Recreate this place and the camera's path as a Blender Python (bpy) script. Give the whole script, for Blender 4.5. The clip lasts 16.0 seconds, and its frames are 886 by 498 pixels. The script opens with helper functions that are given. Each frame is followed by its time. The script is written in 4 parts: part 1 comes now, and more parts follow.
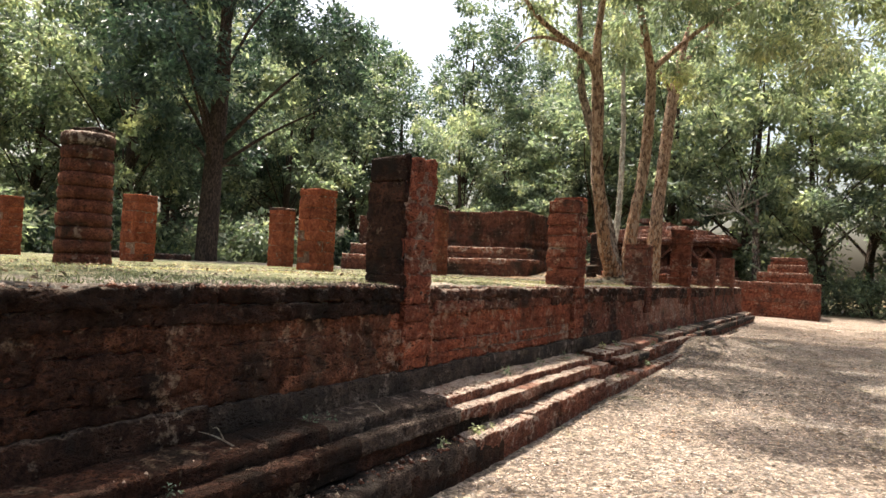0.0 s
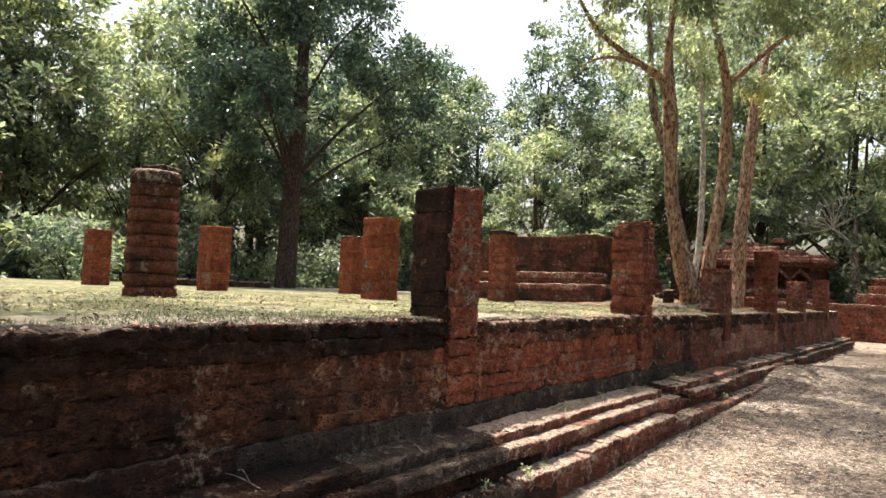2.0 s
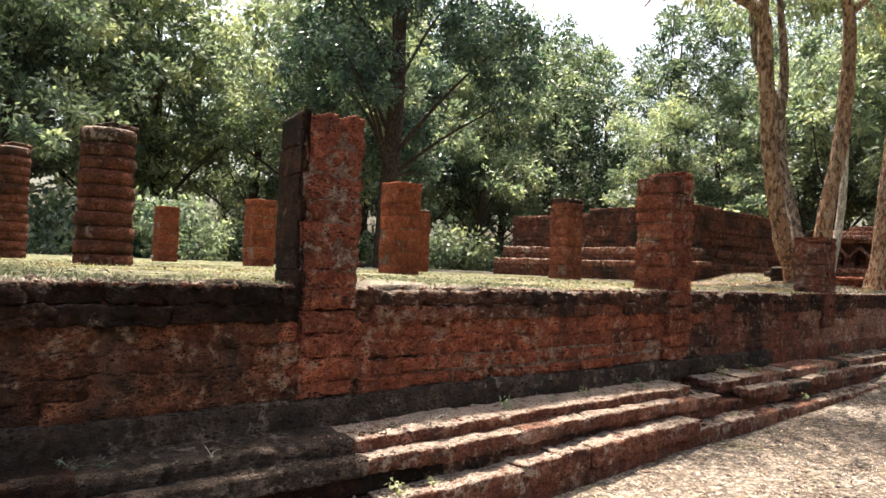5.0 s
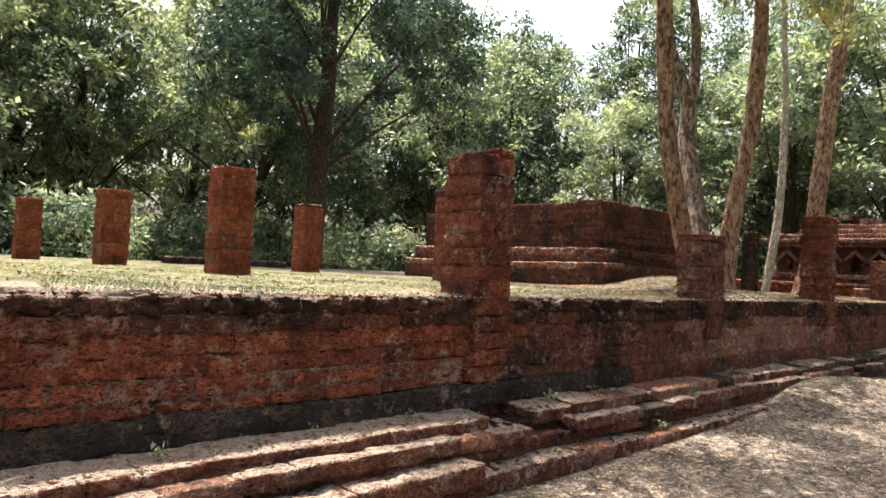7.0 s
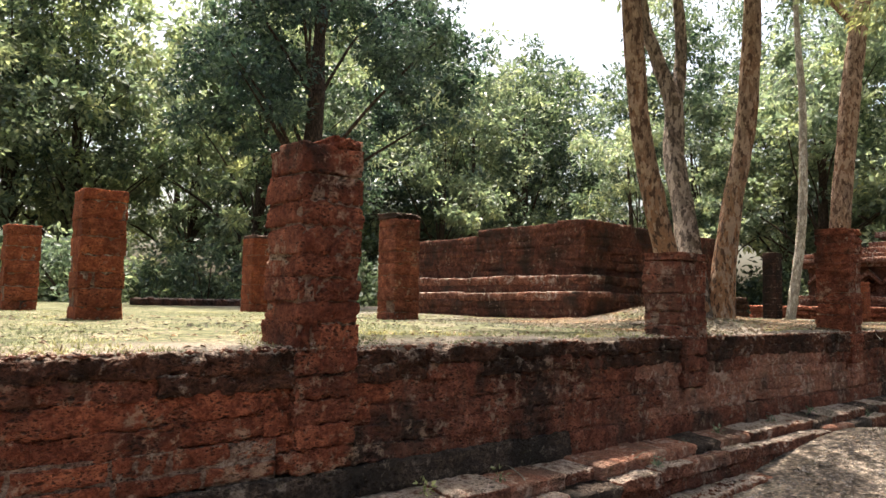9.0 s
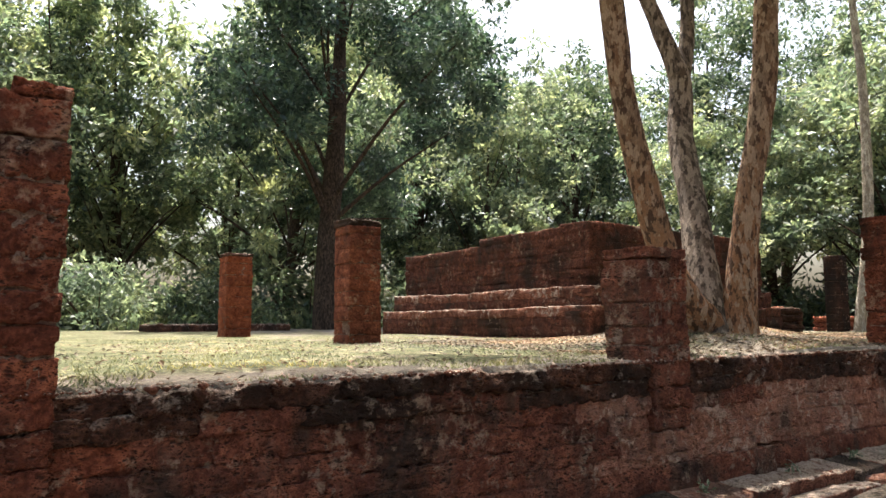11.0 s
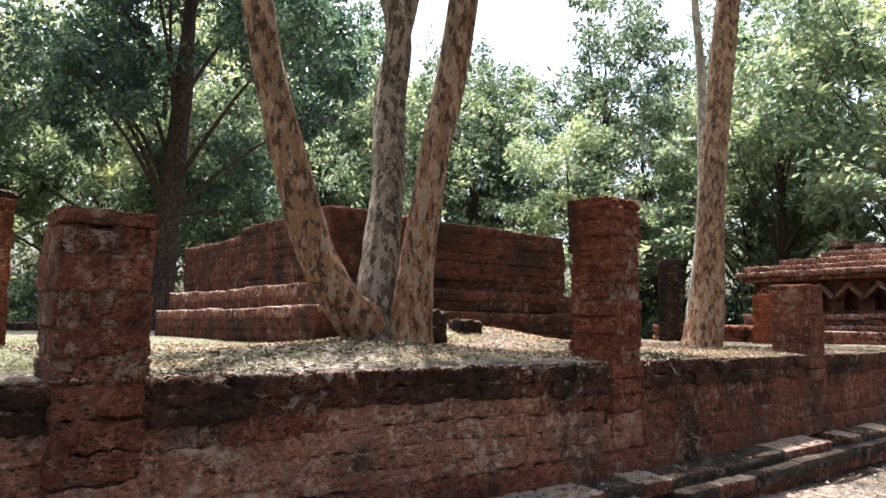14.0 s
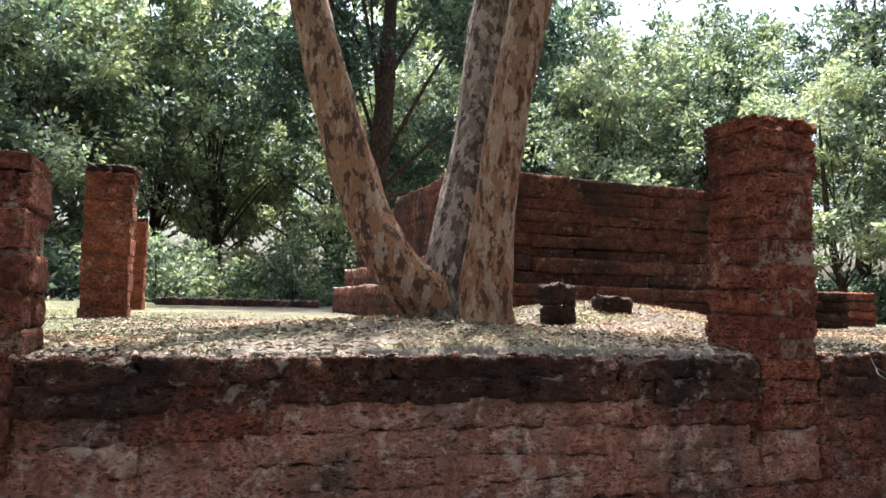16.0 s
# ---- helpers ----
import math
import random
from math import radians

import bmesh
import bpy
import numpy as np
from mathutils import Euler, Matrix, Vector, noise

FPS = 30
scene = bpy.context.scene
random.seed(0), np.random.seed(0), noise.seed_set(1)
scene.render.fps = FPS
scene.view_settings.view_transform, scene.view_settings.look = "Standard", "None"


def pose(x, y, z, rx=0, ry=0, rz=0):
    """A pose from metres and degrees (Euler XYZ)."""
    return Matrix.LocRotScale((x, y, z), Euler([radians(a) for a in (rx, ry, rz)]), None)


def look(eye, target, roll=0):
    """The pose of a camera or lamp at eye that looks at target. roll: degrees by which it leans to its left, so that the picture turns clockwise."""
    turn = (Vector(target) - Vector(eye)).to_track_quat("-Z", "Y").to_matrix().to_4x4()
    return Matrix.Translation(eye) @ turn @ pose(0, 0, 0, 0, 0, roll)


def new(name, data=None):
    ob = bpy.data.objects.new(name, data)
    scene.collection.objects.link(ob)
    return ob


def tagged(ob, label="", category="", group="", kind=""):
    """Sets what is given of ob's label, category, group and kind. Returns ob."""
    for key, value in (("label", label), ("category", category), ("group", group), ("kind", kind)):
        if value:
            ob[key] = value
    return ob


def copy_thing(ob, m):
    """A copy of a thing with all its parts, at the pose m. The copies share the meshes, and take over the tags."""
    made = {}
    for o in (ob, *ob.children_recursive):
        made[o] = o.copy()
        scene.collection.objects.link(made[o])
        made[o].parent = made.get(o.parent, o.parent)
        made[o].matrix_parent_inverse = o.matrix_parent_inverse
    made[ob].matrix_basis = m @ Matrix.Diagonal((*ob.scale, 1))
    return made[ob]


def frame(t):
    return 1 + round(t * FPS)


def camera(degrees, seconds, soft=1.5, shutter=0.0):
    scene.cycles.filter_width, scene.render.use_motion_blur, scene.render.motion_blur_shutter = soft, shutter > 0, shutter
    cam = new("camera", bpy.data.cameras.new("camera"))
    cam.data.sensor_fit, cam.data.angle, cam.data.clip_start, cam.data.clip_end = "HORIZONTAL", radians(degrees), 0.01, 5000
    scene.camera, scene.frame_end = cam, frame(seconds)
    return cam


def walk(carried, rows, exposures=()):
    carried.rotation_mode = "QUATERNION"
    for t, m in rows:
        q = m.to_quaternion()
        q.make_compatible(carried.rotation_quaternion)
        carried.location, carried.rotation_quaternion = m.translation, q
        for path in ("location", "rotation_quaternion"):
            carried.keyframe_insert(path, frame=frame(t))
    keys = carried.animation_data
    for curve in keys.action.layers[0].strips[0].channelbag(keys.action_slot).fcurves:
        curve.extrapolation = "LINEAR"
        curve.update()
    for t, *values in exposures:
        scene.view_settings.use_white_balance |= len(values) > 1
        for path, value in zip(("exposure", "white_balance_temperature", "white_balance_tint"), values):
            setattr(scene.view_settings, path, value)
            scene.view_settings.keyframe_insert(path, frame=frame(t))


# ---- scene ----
cam = camera(65.7, 16.0)
PATH = [
    (0, (-5.026, -3.18, 1.56), (-3.297, -2.177, 1.618), 2.8),
    (0.5, (-4.94, -3.308, 1.543), (-3.225, -2.279, 1.579), 3.3),
    (1, (-4.899, -3.424, 1.593), (-3.215, -2.354, 1.73), 2.0),
    (1.5, (-4.809, -3.364, 1.613), (-3.175, -2.216, 1.718), 1.0),
    (2, (-4.734, -3.349, 1.651), (-3.139, -2.149, 1.766), 2.3),
    (2.5, (-4.582, -3.249, 1.678), (-3.055, -1.97, 1.859), 1.1),
    (3, (-4.273, -3.326, 1.616), (-2.929, -1.858, 1.812), 1.9),
    (3.5, (-3.851, -3.462, 1.623), (-2.609, -1.902, 1.769), 0.8),
    (4, (-3.412, -3.643, 1.587), (-2.132, -2.108, 1.654), 2.6),
    (4.5, (-2.927, -3.794, 1.555), (-1.649, -2.257, 1.608), 1.9),
    (4.6, (-2.834, -3.8, 1.551), (-1.546, -2.271, 1.625), 3.7),
    (5, (-2.352, -3.843, 1.549), (-1.045, -2.33, 1.602), 2.4),
    (7.5, (0.559, -4.01, 1.639), (1.935, -2.56, 1.72), 3.6),
    (8, (1.113, -3.868, 1.666), (2.484, -2.419, 1.81), 5.6),
    (8.5, (1.649, -3.76, 1.658), (2.938, -2.246, 1.872), 2.5),
    (9, (2.162, -3.572, 1.676), (3.437, -2.038, 1.831), 1.2),
    (11.5, (4.826, -3.2, 1.671), (5.917, -1.539, 1.892), 0.0),
    (11.6, (4.967, -3.201, 1.655), (6.085, -1.557, 1.876), 1.0),
    (12, (5.398, -3.206, 1.621), (6.629, -1.63, 1.689), 0.6),
    (12.5, (5.909, -3.322, 1.694), (7.035, -1.685, 1.927), -1.5),
    (13, (6.414, -3.378, 1.667), (7.56, -1.757, 1.905), -0.9),
    (13.5, (6.914, -3.504, 1.643), (8.081, -1.9, 1.894), 1.6),
    (14, (7.435, -3.555, 1.669), (8.692, -2.015, 1.893), 0.8),
    (14.2, (7.623, -3.532, 1.679), (8.895, -2.003, 1.895), 2.2),
    (14.5, (7.879, -3.506, 1.673), (9.157, -1.973, 1.807), 4.8),
    (15, (8.43, -3.429, 1.649), (9.656, -1.858, 1.824), 1.2),
    (15.5, (8.804, -3.294, 1.669), (9.792, -1.571, 1.904), 3.7),
    (16, (9.137, -3.105, 1.646), (9.792, -1.222, 1.803), 1.4),
]
walk(cam, [(t, look(eye, target, roll)) for t, eye, target, roll in PATH],
     exposures=[(0.0, 1.33, 6650, 10), (5.0, 1.46, 6650, 10), (9.0, 1.42, 6650, 10), (13.0, 1.60, 6120, 10), (16.0, 1.72, 5880, 10)])

# world, sun and exposure
SUN_DIR = Vector((0.16, 0.30, 1.0)).normalized()
world = bpy.data.worlds.new("sky")
scene.world = world
world.use_nodes = True
wn = world.node_tree
bg = wn.nodes["Background"]
sky = wn.nodes.new("ShaderNodeTexSky")
sky.sky_type = "NISHITA"
sky.sun_disc = False
sky.sun_elevation = math.asin(SUN_DIR.z)
sky.sun_rotation = math.atan2(SUN_DIR.x, SUN_DIR.y)
sky.air_density = 1.2
sky.dust_density = 8.0
sky.ozone_density = 1.0
wn.links.new(sky.outputs[0], bg.inputs[0])
bg.inputs[1].default_value = 0.15
sun_data = bpy.data.lights.new("sun", "SUN")
sun_data.energy = 4.6
sun_data.angle = radians(0.55)
sun_data.color = (1.0, 0.95, 0.86)
sun = new("sun", sun_data)
sun.matrix_world = look(SUN_DIR * 40, (0, 0, 0))


# materials
def material(name):
    m = bpy.data.materials.new(name)
    m.use_nodes = True
    return m, m.node_tree.nodes, m.node_tree.links, m.node_tree.nodes["Principled BSDF"]


def world_pos(n):
    return n.new("ShaderNodeNewGeometry").outputs["Position"]


def tex_noise(n, l, vec, scale, detail=4.0, rough=0.55):
    t = n.new("ShaderNodeTexNoise")
    t.inputs["Scale"].default_value = scale
    t.inputs["Detail"].default_value = detail
    t.inputs["Roughness"].default_value = rough
    l.new(vec, t.inputs["Vector"])
    return t.outputs["Fac"]


def ramp(n, l, fac, stops):
    r = n.new("ShaderNodeValToRGB")
    e = r.color_ramp.elements
    e[0].position, e[0].color = stops[0][0], (*stops[0][1], 1)
    e[1].position, e[1].color = stops[-1][0], (*stops[-1][1], 1)
    for p, c in stops[1:-1]:
        e.new(p).color = (*c, 1)
    l.new(fac, r.inputs[0])
    return r.outputs[0]


def step(n, l, fac, lo, hi, top=1.0):
    r = n.new("ShaderNodeMapRange")
    r.inputs["From Min"].default_value, r.inputs["From Max"].default_value = lo, hi
    r.inputs["To Max"].default_value = top
    l.new(fac, r.inputs["Value"])
    return r.outputs[0]


def mix(n, l, fac, a, b, blend="MIX"):
    m = n.new("ShaderNodeMix")
    m.data_type, m.blend_type = "RGBA", blend
    for sock, v in ((0, fac), (6, a), (7, b)):
        if isinstance(v, (int, float)):
            m.inputs[sock].default_value = v
        elif isinstance(v, tuple):
            m.inputs[sock].default_value = (*v, 1)
        else:
            l.new(v, m.inputs[sock])
    return m.outputs[2]


def maths(n, l, op, a, b):
    m = n.new("ShaderNodeMath")
    m.operation = op
    for i, v in enumerate((a, b)):
        if isinstance(v, (int, float)):
            m.inputs[i].default_value = v
        else:
            l.new(v, m.inputs[i])
    return m.outputs[0]


def bump(n, l, bsdf, height, strength, distance):
    b = n.new("ShaderNodeBump")
    b.inputs["Strength"].default_value = strength
    b.inputs["Distance"].default_value = distance
    l.new(height, b.inputs["Height"])
    l.new(b.outputs[0], bsdf.inputs["Normal"])


def laterite(name, dark, light, lichen, crust=0.2, tan=(0.36, 0.25, 0.185), vary=1.0, streak=0.0, black=(0.026, 0.0195, 0.0155), dust=0.0, pit=0.82):
    """Pitted red laterite; dark lichen stains and pale lime crusts run on from block to block."""
    m, n, l, b = material(name)
    pos = world_pos(n)
    long = n.new("ShaderNodeMapping")
    long.inputs["Scale"].default_value = (1.0, 1.0, 0.3)
    l.new(pos, long.inputs["Vector"])
    fine = tex_noise(n, l, pos, 42, 6, 0.72)
    mid = tex_noise(n, l, pos, 9, 5, 0.65)
    big = tex_noise(n, l, pos, 1.4, 5, 0.65)
    run = tex_noise(n, l, long.outputs[0], 4.2, 4, 0.6)
    blend = maths(n, l, "ADD", maths(n, l, "MULTIPLY", mid, 0.62), maths(n, l, "MULTIPLY", fine, 0.38))
    # relief shading in the colour: hollows dark, raised grain light
    col = ramp(n, l, blend, [(0.36, tuple(c * 0.42 for c in dark)), (0.45, dark), (0.52, tuple((p + q) / 2 for p, q in zip(dark, light))), (0.59, light), (0.68, tuple(c * 1.35 for c in light))])
    rnd = n.new("ShaderNodeObjectInfo").outputs["Random"]
    isl = n.new("ShaderNodeNewGeometry").outputs["Random Per Island"]
    both = maths(n, l, "FRACT", maths(n, l, "ADD", rnd, isl), 0)
    tone = ramp(n, l, both, [(0.0, (1 - 0.26 * vary, 1 - 0.28 * vary, 1 - 0.29 * vary)), (0.5, (0.98, 0.98, 0.98)), (1.0, (1 + 0.22 * vary, 1 + 0.17 * vary, 1 + 0.12 * vary))])
    col = mix(n, l, 1.0, col, tone, "MULTIPLY")
    # rain-washed pale runs
    if streak:
        wash = maths(n, l, "ADD", maths(n, l, "MULTIPLY", run, 0.6), maths(n, l, "MULTIPLY", big, 0.4))
        lo = 0.56 - 0.12 * streak
        col = mix(n, l, step(n, l, wash, lo, lo + 0.16, 0.8), col, mix(n, l, 0.5, col, tan))
    # dark lichen in ragged patches
    patch = maths(n, l, "ADD", maths(n, l, "MULTIPLY", big, 0.55), maths(n, l, "ADD", maths(n, l, "MULTIPLY", blend, 0.3), maths(n, l, "MULTIPLY", run, 0.15)))
    lo = 0.66 - 0.34 * lichen
    col = mix(n, l, step(n, l, patch, lo, lo + 0.085, 0.88), col, black)
    # lime and dust crust
    grey = tex_noise(n, l, pos, 13, 6, 0.68)
    where = tex_noise(n, l, pos, 2.2, 3, 0.6)
    spot = maths(n, l, "ADD", maths(n, l, "MULTIPLY", grey, 0.6), maths(n, l, "MULTIPLY", where, 0.4))
    lo = 0.63 - 0.22 * crust
    col = mix(n, l, step(n, l, spot, lo, lo + 0.07, 0.75), col, tan)
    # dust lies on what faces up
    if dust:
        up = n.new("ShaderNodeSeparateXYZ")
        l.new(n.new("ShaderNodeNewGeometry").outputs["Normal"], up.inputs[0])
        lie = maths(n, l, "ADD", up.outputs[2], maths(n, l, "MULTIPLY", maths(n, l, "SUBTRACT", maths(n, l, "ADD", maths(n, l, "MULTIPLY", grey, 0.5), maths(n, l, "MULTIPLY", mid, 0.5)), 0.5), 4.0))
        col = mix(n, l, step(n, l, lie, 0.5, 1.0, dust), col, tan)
    # worm holes, the shade inside them put into the colour
    hole = None
    flat = n.new("ShaderNodeMapping")
    flat.inputs["Scale"].default_value = (1.0, 1.0, 2.0)
    l.new(pos, flat.inputs["Vector"])
    warp = n.new("ShaderNodeMix")
    warp.data_type = "VECTOR"
    warp.inputs[0].default_value = 0.06
    wob = n.new("ShaderNodeTexNoise")
    wob.inputs["Scale"].default_value = 14
    l.new(pos, wob.inputs["Vector"])
    l.new(flat.outputs[0], warp.inputs[4])
    l.new(wob.outputs["Color"], warp.inputs[5])
    for scale, cut in ((16, 0.33), (34, 0.36), (70, 0.36)):
        pits = n.new("ShaderNodeTexVoronoi")
        pits.inputs["Scale"].default_value = scale
        l.new(warp.outputs[1], pits.inputs["Vector"])
        h = step(n, l, pits.outputs["Distance"], cut, cut - 0.2)
        hole = h if hole is None else maths(n, l, "MAXIMUM", hole, h)
    hole = maths(n, l, "MULTIPLY", hole, step(n, l, mid, 0.42, 0.54))
    col = mix(n, l, maths(n, l, "MULTIPLY", hole, pit), col, (0.022, 0.012, 0.009))
    l.new(col, b.inputs["Base Color"])
    b.inputs["Roughness"].default_value = 0.94
    b.inputs["Specular IOR Level"].default_value = 0.15
    h = maths(n, l, "ADD", maths(n, l, "MULTIPLY", fine, 0.6), maths(n, l, "MULTIPLY", mid, 1.0))
    h = maths(n, l, "ADD", h, maths(n, l, "MULTIPLY", grey, 0.9))
    h = maths(n, l, "SUBTRACT", h, maths(n, l, "MULTIPLY", hole, 0.7))
    bump(n, l, b, h, 1.0, 0.065)
    return m


RED = laterite("laterite_red", (0.18, 0.052, 0.029), (0.42, 0.143, 0.079), 0.42, 0.36, (0.46, 0.29, 0.20), vary=0.8)
WALL = laterite("laterite_wall", (0.16, 0.052, 0.032), (0.38, 0.142, 0.086), 0.49, 0.44, (0.42, 0.29, 0.21), vary=0.5, streak=0.5)
DRUM = laterite("laterite_drum", (0.12, 0.040, 0.024), (0.31, 0.110, 0.064), 0.46, 0.26, vary=0.5)
BRICK = laterite("laterite_block", (0.23, 0.064, 0.034), (0.53, 0.175, 0.092), 0.45, 0.46, (0.48, 0.31, 0.21), vary=0.8)
# the near end's tree shade is put into these four tones, besides lichen
SHADY = laterite("laterite_shaded", (0.038, 0.016, 0.0095), (0.15, 0.062, 0.034), 0.60, 0.26, (0.30, 0.21, 0.14), 0.6, 0.3, (0.012, 0.0095, 0.0075))
HALF_SHADED = laterite("laterite_half_shaded", (0.125, 0.046, 0.025), (0.43, 0.172, 0.092), 0.52, 0.44, (0.46, 0.31, 0.21), 0.7, 0.4, (0.024, 0.017, 0.012))
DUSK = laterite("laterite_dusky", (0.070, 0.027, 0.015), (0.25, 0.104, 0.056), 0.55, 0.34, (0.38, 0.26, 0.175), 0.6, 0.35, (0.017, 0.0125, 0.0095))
# darkest tone: near-end shade put in, also for stones dark in themselves
NEAR_BLACK = laterite("laterite_near_black", (0.036, 0.018, 0.012), (0.12, 0.056, 0.034), 0.62, 0.22, (0.36, 0.27, 0.20), 0.5, 0.2, (0.012, 0.010, 0.008), dust=0.35)
PALE = laterite("laterite_pale", (0.31, 0.130, 0.084), (0.62, 0.285, 0.188), 0.49, 0.50, (0.66, 0.46, 0.35), 0.2, 0.6, (0.105, 0.062, 0.045), pit=0.55)
# lichened stone, darkened further to hold the shadow under the overhang
CAP = laterite("laterite_lichened_shaded", (0.085, 0.038, 0.025), (0.26, 0.11, 0.066), 0.57, 0.34, vary=0.5, black=(0.034, 0.024, 0.018), tan=(0.46, 0.36, 0.29), dust=0.6)
BAND = laterite("laterite_grey", (0.058, 0.041, 0.032), (0.18, 0.128, 0.098), 0.54, 0.36, (0.36, 0.28, 0.22), 0.3, 0.4, (0.024, 0.020, 0.017))
BRIGHT = laterite("laterite_orange", (0.22, 0.056, 0.026), (0.45, 0.142, 0.066), 0.27, 0.18, vary=0.8)
CORE = laterite("laterite_core", (0.04, 0.017, 0.012), (0.10, 0.042, 0.028), 0.6, 0.0)
MORTAR = laterite("lime_mortar", (0.20, 0.11, 0.078), (0.40, 0.265, 0.195), 0.38, 0.5, (0.50, 0.37, 0.285))
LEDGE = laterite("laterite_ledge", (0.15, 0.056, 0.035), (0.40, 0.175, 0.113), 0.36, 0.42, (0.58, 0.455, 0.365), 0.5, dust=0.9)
HALL = laterite("laterite_hall", (0.082, 0.030, 0.019), (0.245, 0.092, 0.056), 0.51, 0.32, vary=0.25, streak=0.3, black=(0.028, 0.019, 0.014))


def ground_mat(name, stops, scale, litter, bump_d, green=None, forest=False, bare=None):
    m, n, l, b = material(name)
    pos = world_pos(n)
    big = tex_noise(n, l, pos, scale, 5, 0.62)
    fine = tex_noise(n, l, pos, 45, 4, 0.7)
    col = ramp(n, l, big, stops)
    if green:
        g = tex_noise(n, l, pos, 0.7, 4, 0.65)
        col = mix(n, l, step(n, l, g, green[0], green[1], 0.85), col, green[2])
    v = n.new("ShaderNodeTexVoronoi")
    v.inputs["Scale"].default_value = 24
    l.new(pos, v.inputs["Vector"])
    bits = step(n, l, v.outputs["Distance"], 0.3, 0.16)
    bits = maths(n, l, "MULTIPLY", bits, step(n, l, tex_noise(n, l, pos, 5, 3, 0.6), 0.45, 0.6))
    col = mix(n, l, maths(n, l, "MULTIPLY", bits, 0.6), col, litter)
    col = mix(n, l, 1.0, col, ramp(n, l, fine, [(0.25, (0.62, 0.6, 0.58)), (0.75, (1.25, 1.25, 1.25))]), "MULTIPLY")
    if scale < 10:
        clod = tex_noise(n, l, pos, 11, 5, 0.7)
        chip = n.new("ShaderNodeTexVoronoi")
        chip.inputs["Scale"].default_value = 38
        l.new(pos, chip.inputs["Vector"])
        tint = n.new("ShaderNodeSeparateColor")
        l.new(chip.outputs["Color"], tint.inputs[0])
        col = mix(n, l, 1.0, col, ramp(n, l, tint.outputs[0], [(0.0, (0.55, 0.53, 0.5)), (0.6, (0.95, 0.95, 0.95)), (1.0, (1.75, 1.7, 1.6))]), "MULTIPLY")
        col = mix(n, l, 1.0, col, ramp(n, l, clod, [(0.36, (0.45, 0.45, 0.42)), (0.5, (0.92, 0.92, 0.92)), (0.62, (1.5, 1.46, 1.4))]), "MULTIPLY")
    if forest:
        xyz = n.new("ShaderNodeSeparateXYZ")
        l.new(pos, xyz.inputs[0])
        wave = maths(n, l, "MULTIPLY", big, 3.0)
        away = step(n, l, maths(n, l, "ADD", maths(n, l, "ABSOLUTE", maths(n, l, "ADD", xyz.outputs[1], 5.0), 0), wave), 9.0, 12.5)
        east = step(n, l, maths(n, l, "ADD", xyz.outputs[0], wave), 34.0, 38.0)
        floor = ramp(n, l, fine, [(0.3, (0.05, 0.045, 0.02)), (0.7, (0.12, 0.09, 0.045))])
        col = mix(n, l, maths(n, l, "MAXIMUM", away, east), col, floor)
    if bare:
        xyz = n.new("ShaderNodeSeparateXYZ")
        l.new(pos, xyz.inputs[0])
        wave = maths(n, l, "MULTIPLY", maths(n, l, "SUBTRACT", big, 0.5), 9.0)
        soil = step(n, l, maths(n, l, "ADD", xyz.outputs[0], wave), 8.2, 10.4, 0.85)
        tuft = tex_noise(n, l, pos, 1.1, 4, 0.6)
        soil = maths(n, l, "MULTIPLY", soil, step(n, l, tuft, 0.58, 0.50))
        col = mix(n, l, soil, col, ramp(n, l, fine, [(0.3, (0.075, 0.053, 0.042)), (0.7, (0.30, 0.258, 0.232))]))
        rim = step(n, l, maths(n, l, "ADD", xyz.outputs[1], maths(n, l, "MULTIPLY", wave, 0.15)), 0.75, 0.25, 0.8)
        col = mix(n, l, rim, col, ramp(n, l, fine, [(0.3, (0.13, 0.10, 0.078)), (0.7, (0.46, 0.385, 0.32))]))
    l.new(col, b.inputs["Base Color"])
    b.inputs["Roughness"].default_value = 0.95
    b.inputs["Specular IOR Level"].default_value = 0.15
    bump(n, l, b, maths(n, l, "ADD", fine, big), 0.8, bump_d)
    return m


PATHMAT = ground_mat("dry_gravel", [(0.3, (0.140, 0.110, 0.089)), (0.5, (0.218, 0.176, 0.146)), (0.7, (0.29, 0.242, 0.206))], 1.3,
                     (0.10, 0.07, 0.05), 0.03, (0.60, 0.75, (0.13, 0.13, 0.06)), forest=True)
TURF = ground_mat("patchy_turf", [(0.3, (0.085, 0.10, 0.052)), (0.5, (0.17, 0.175, 0.10)), (0.68, (0.27, 0.245, 0.175))], 1.6,
                  (0.22, 0.15, 0.09), 0.04, bare=True)


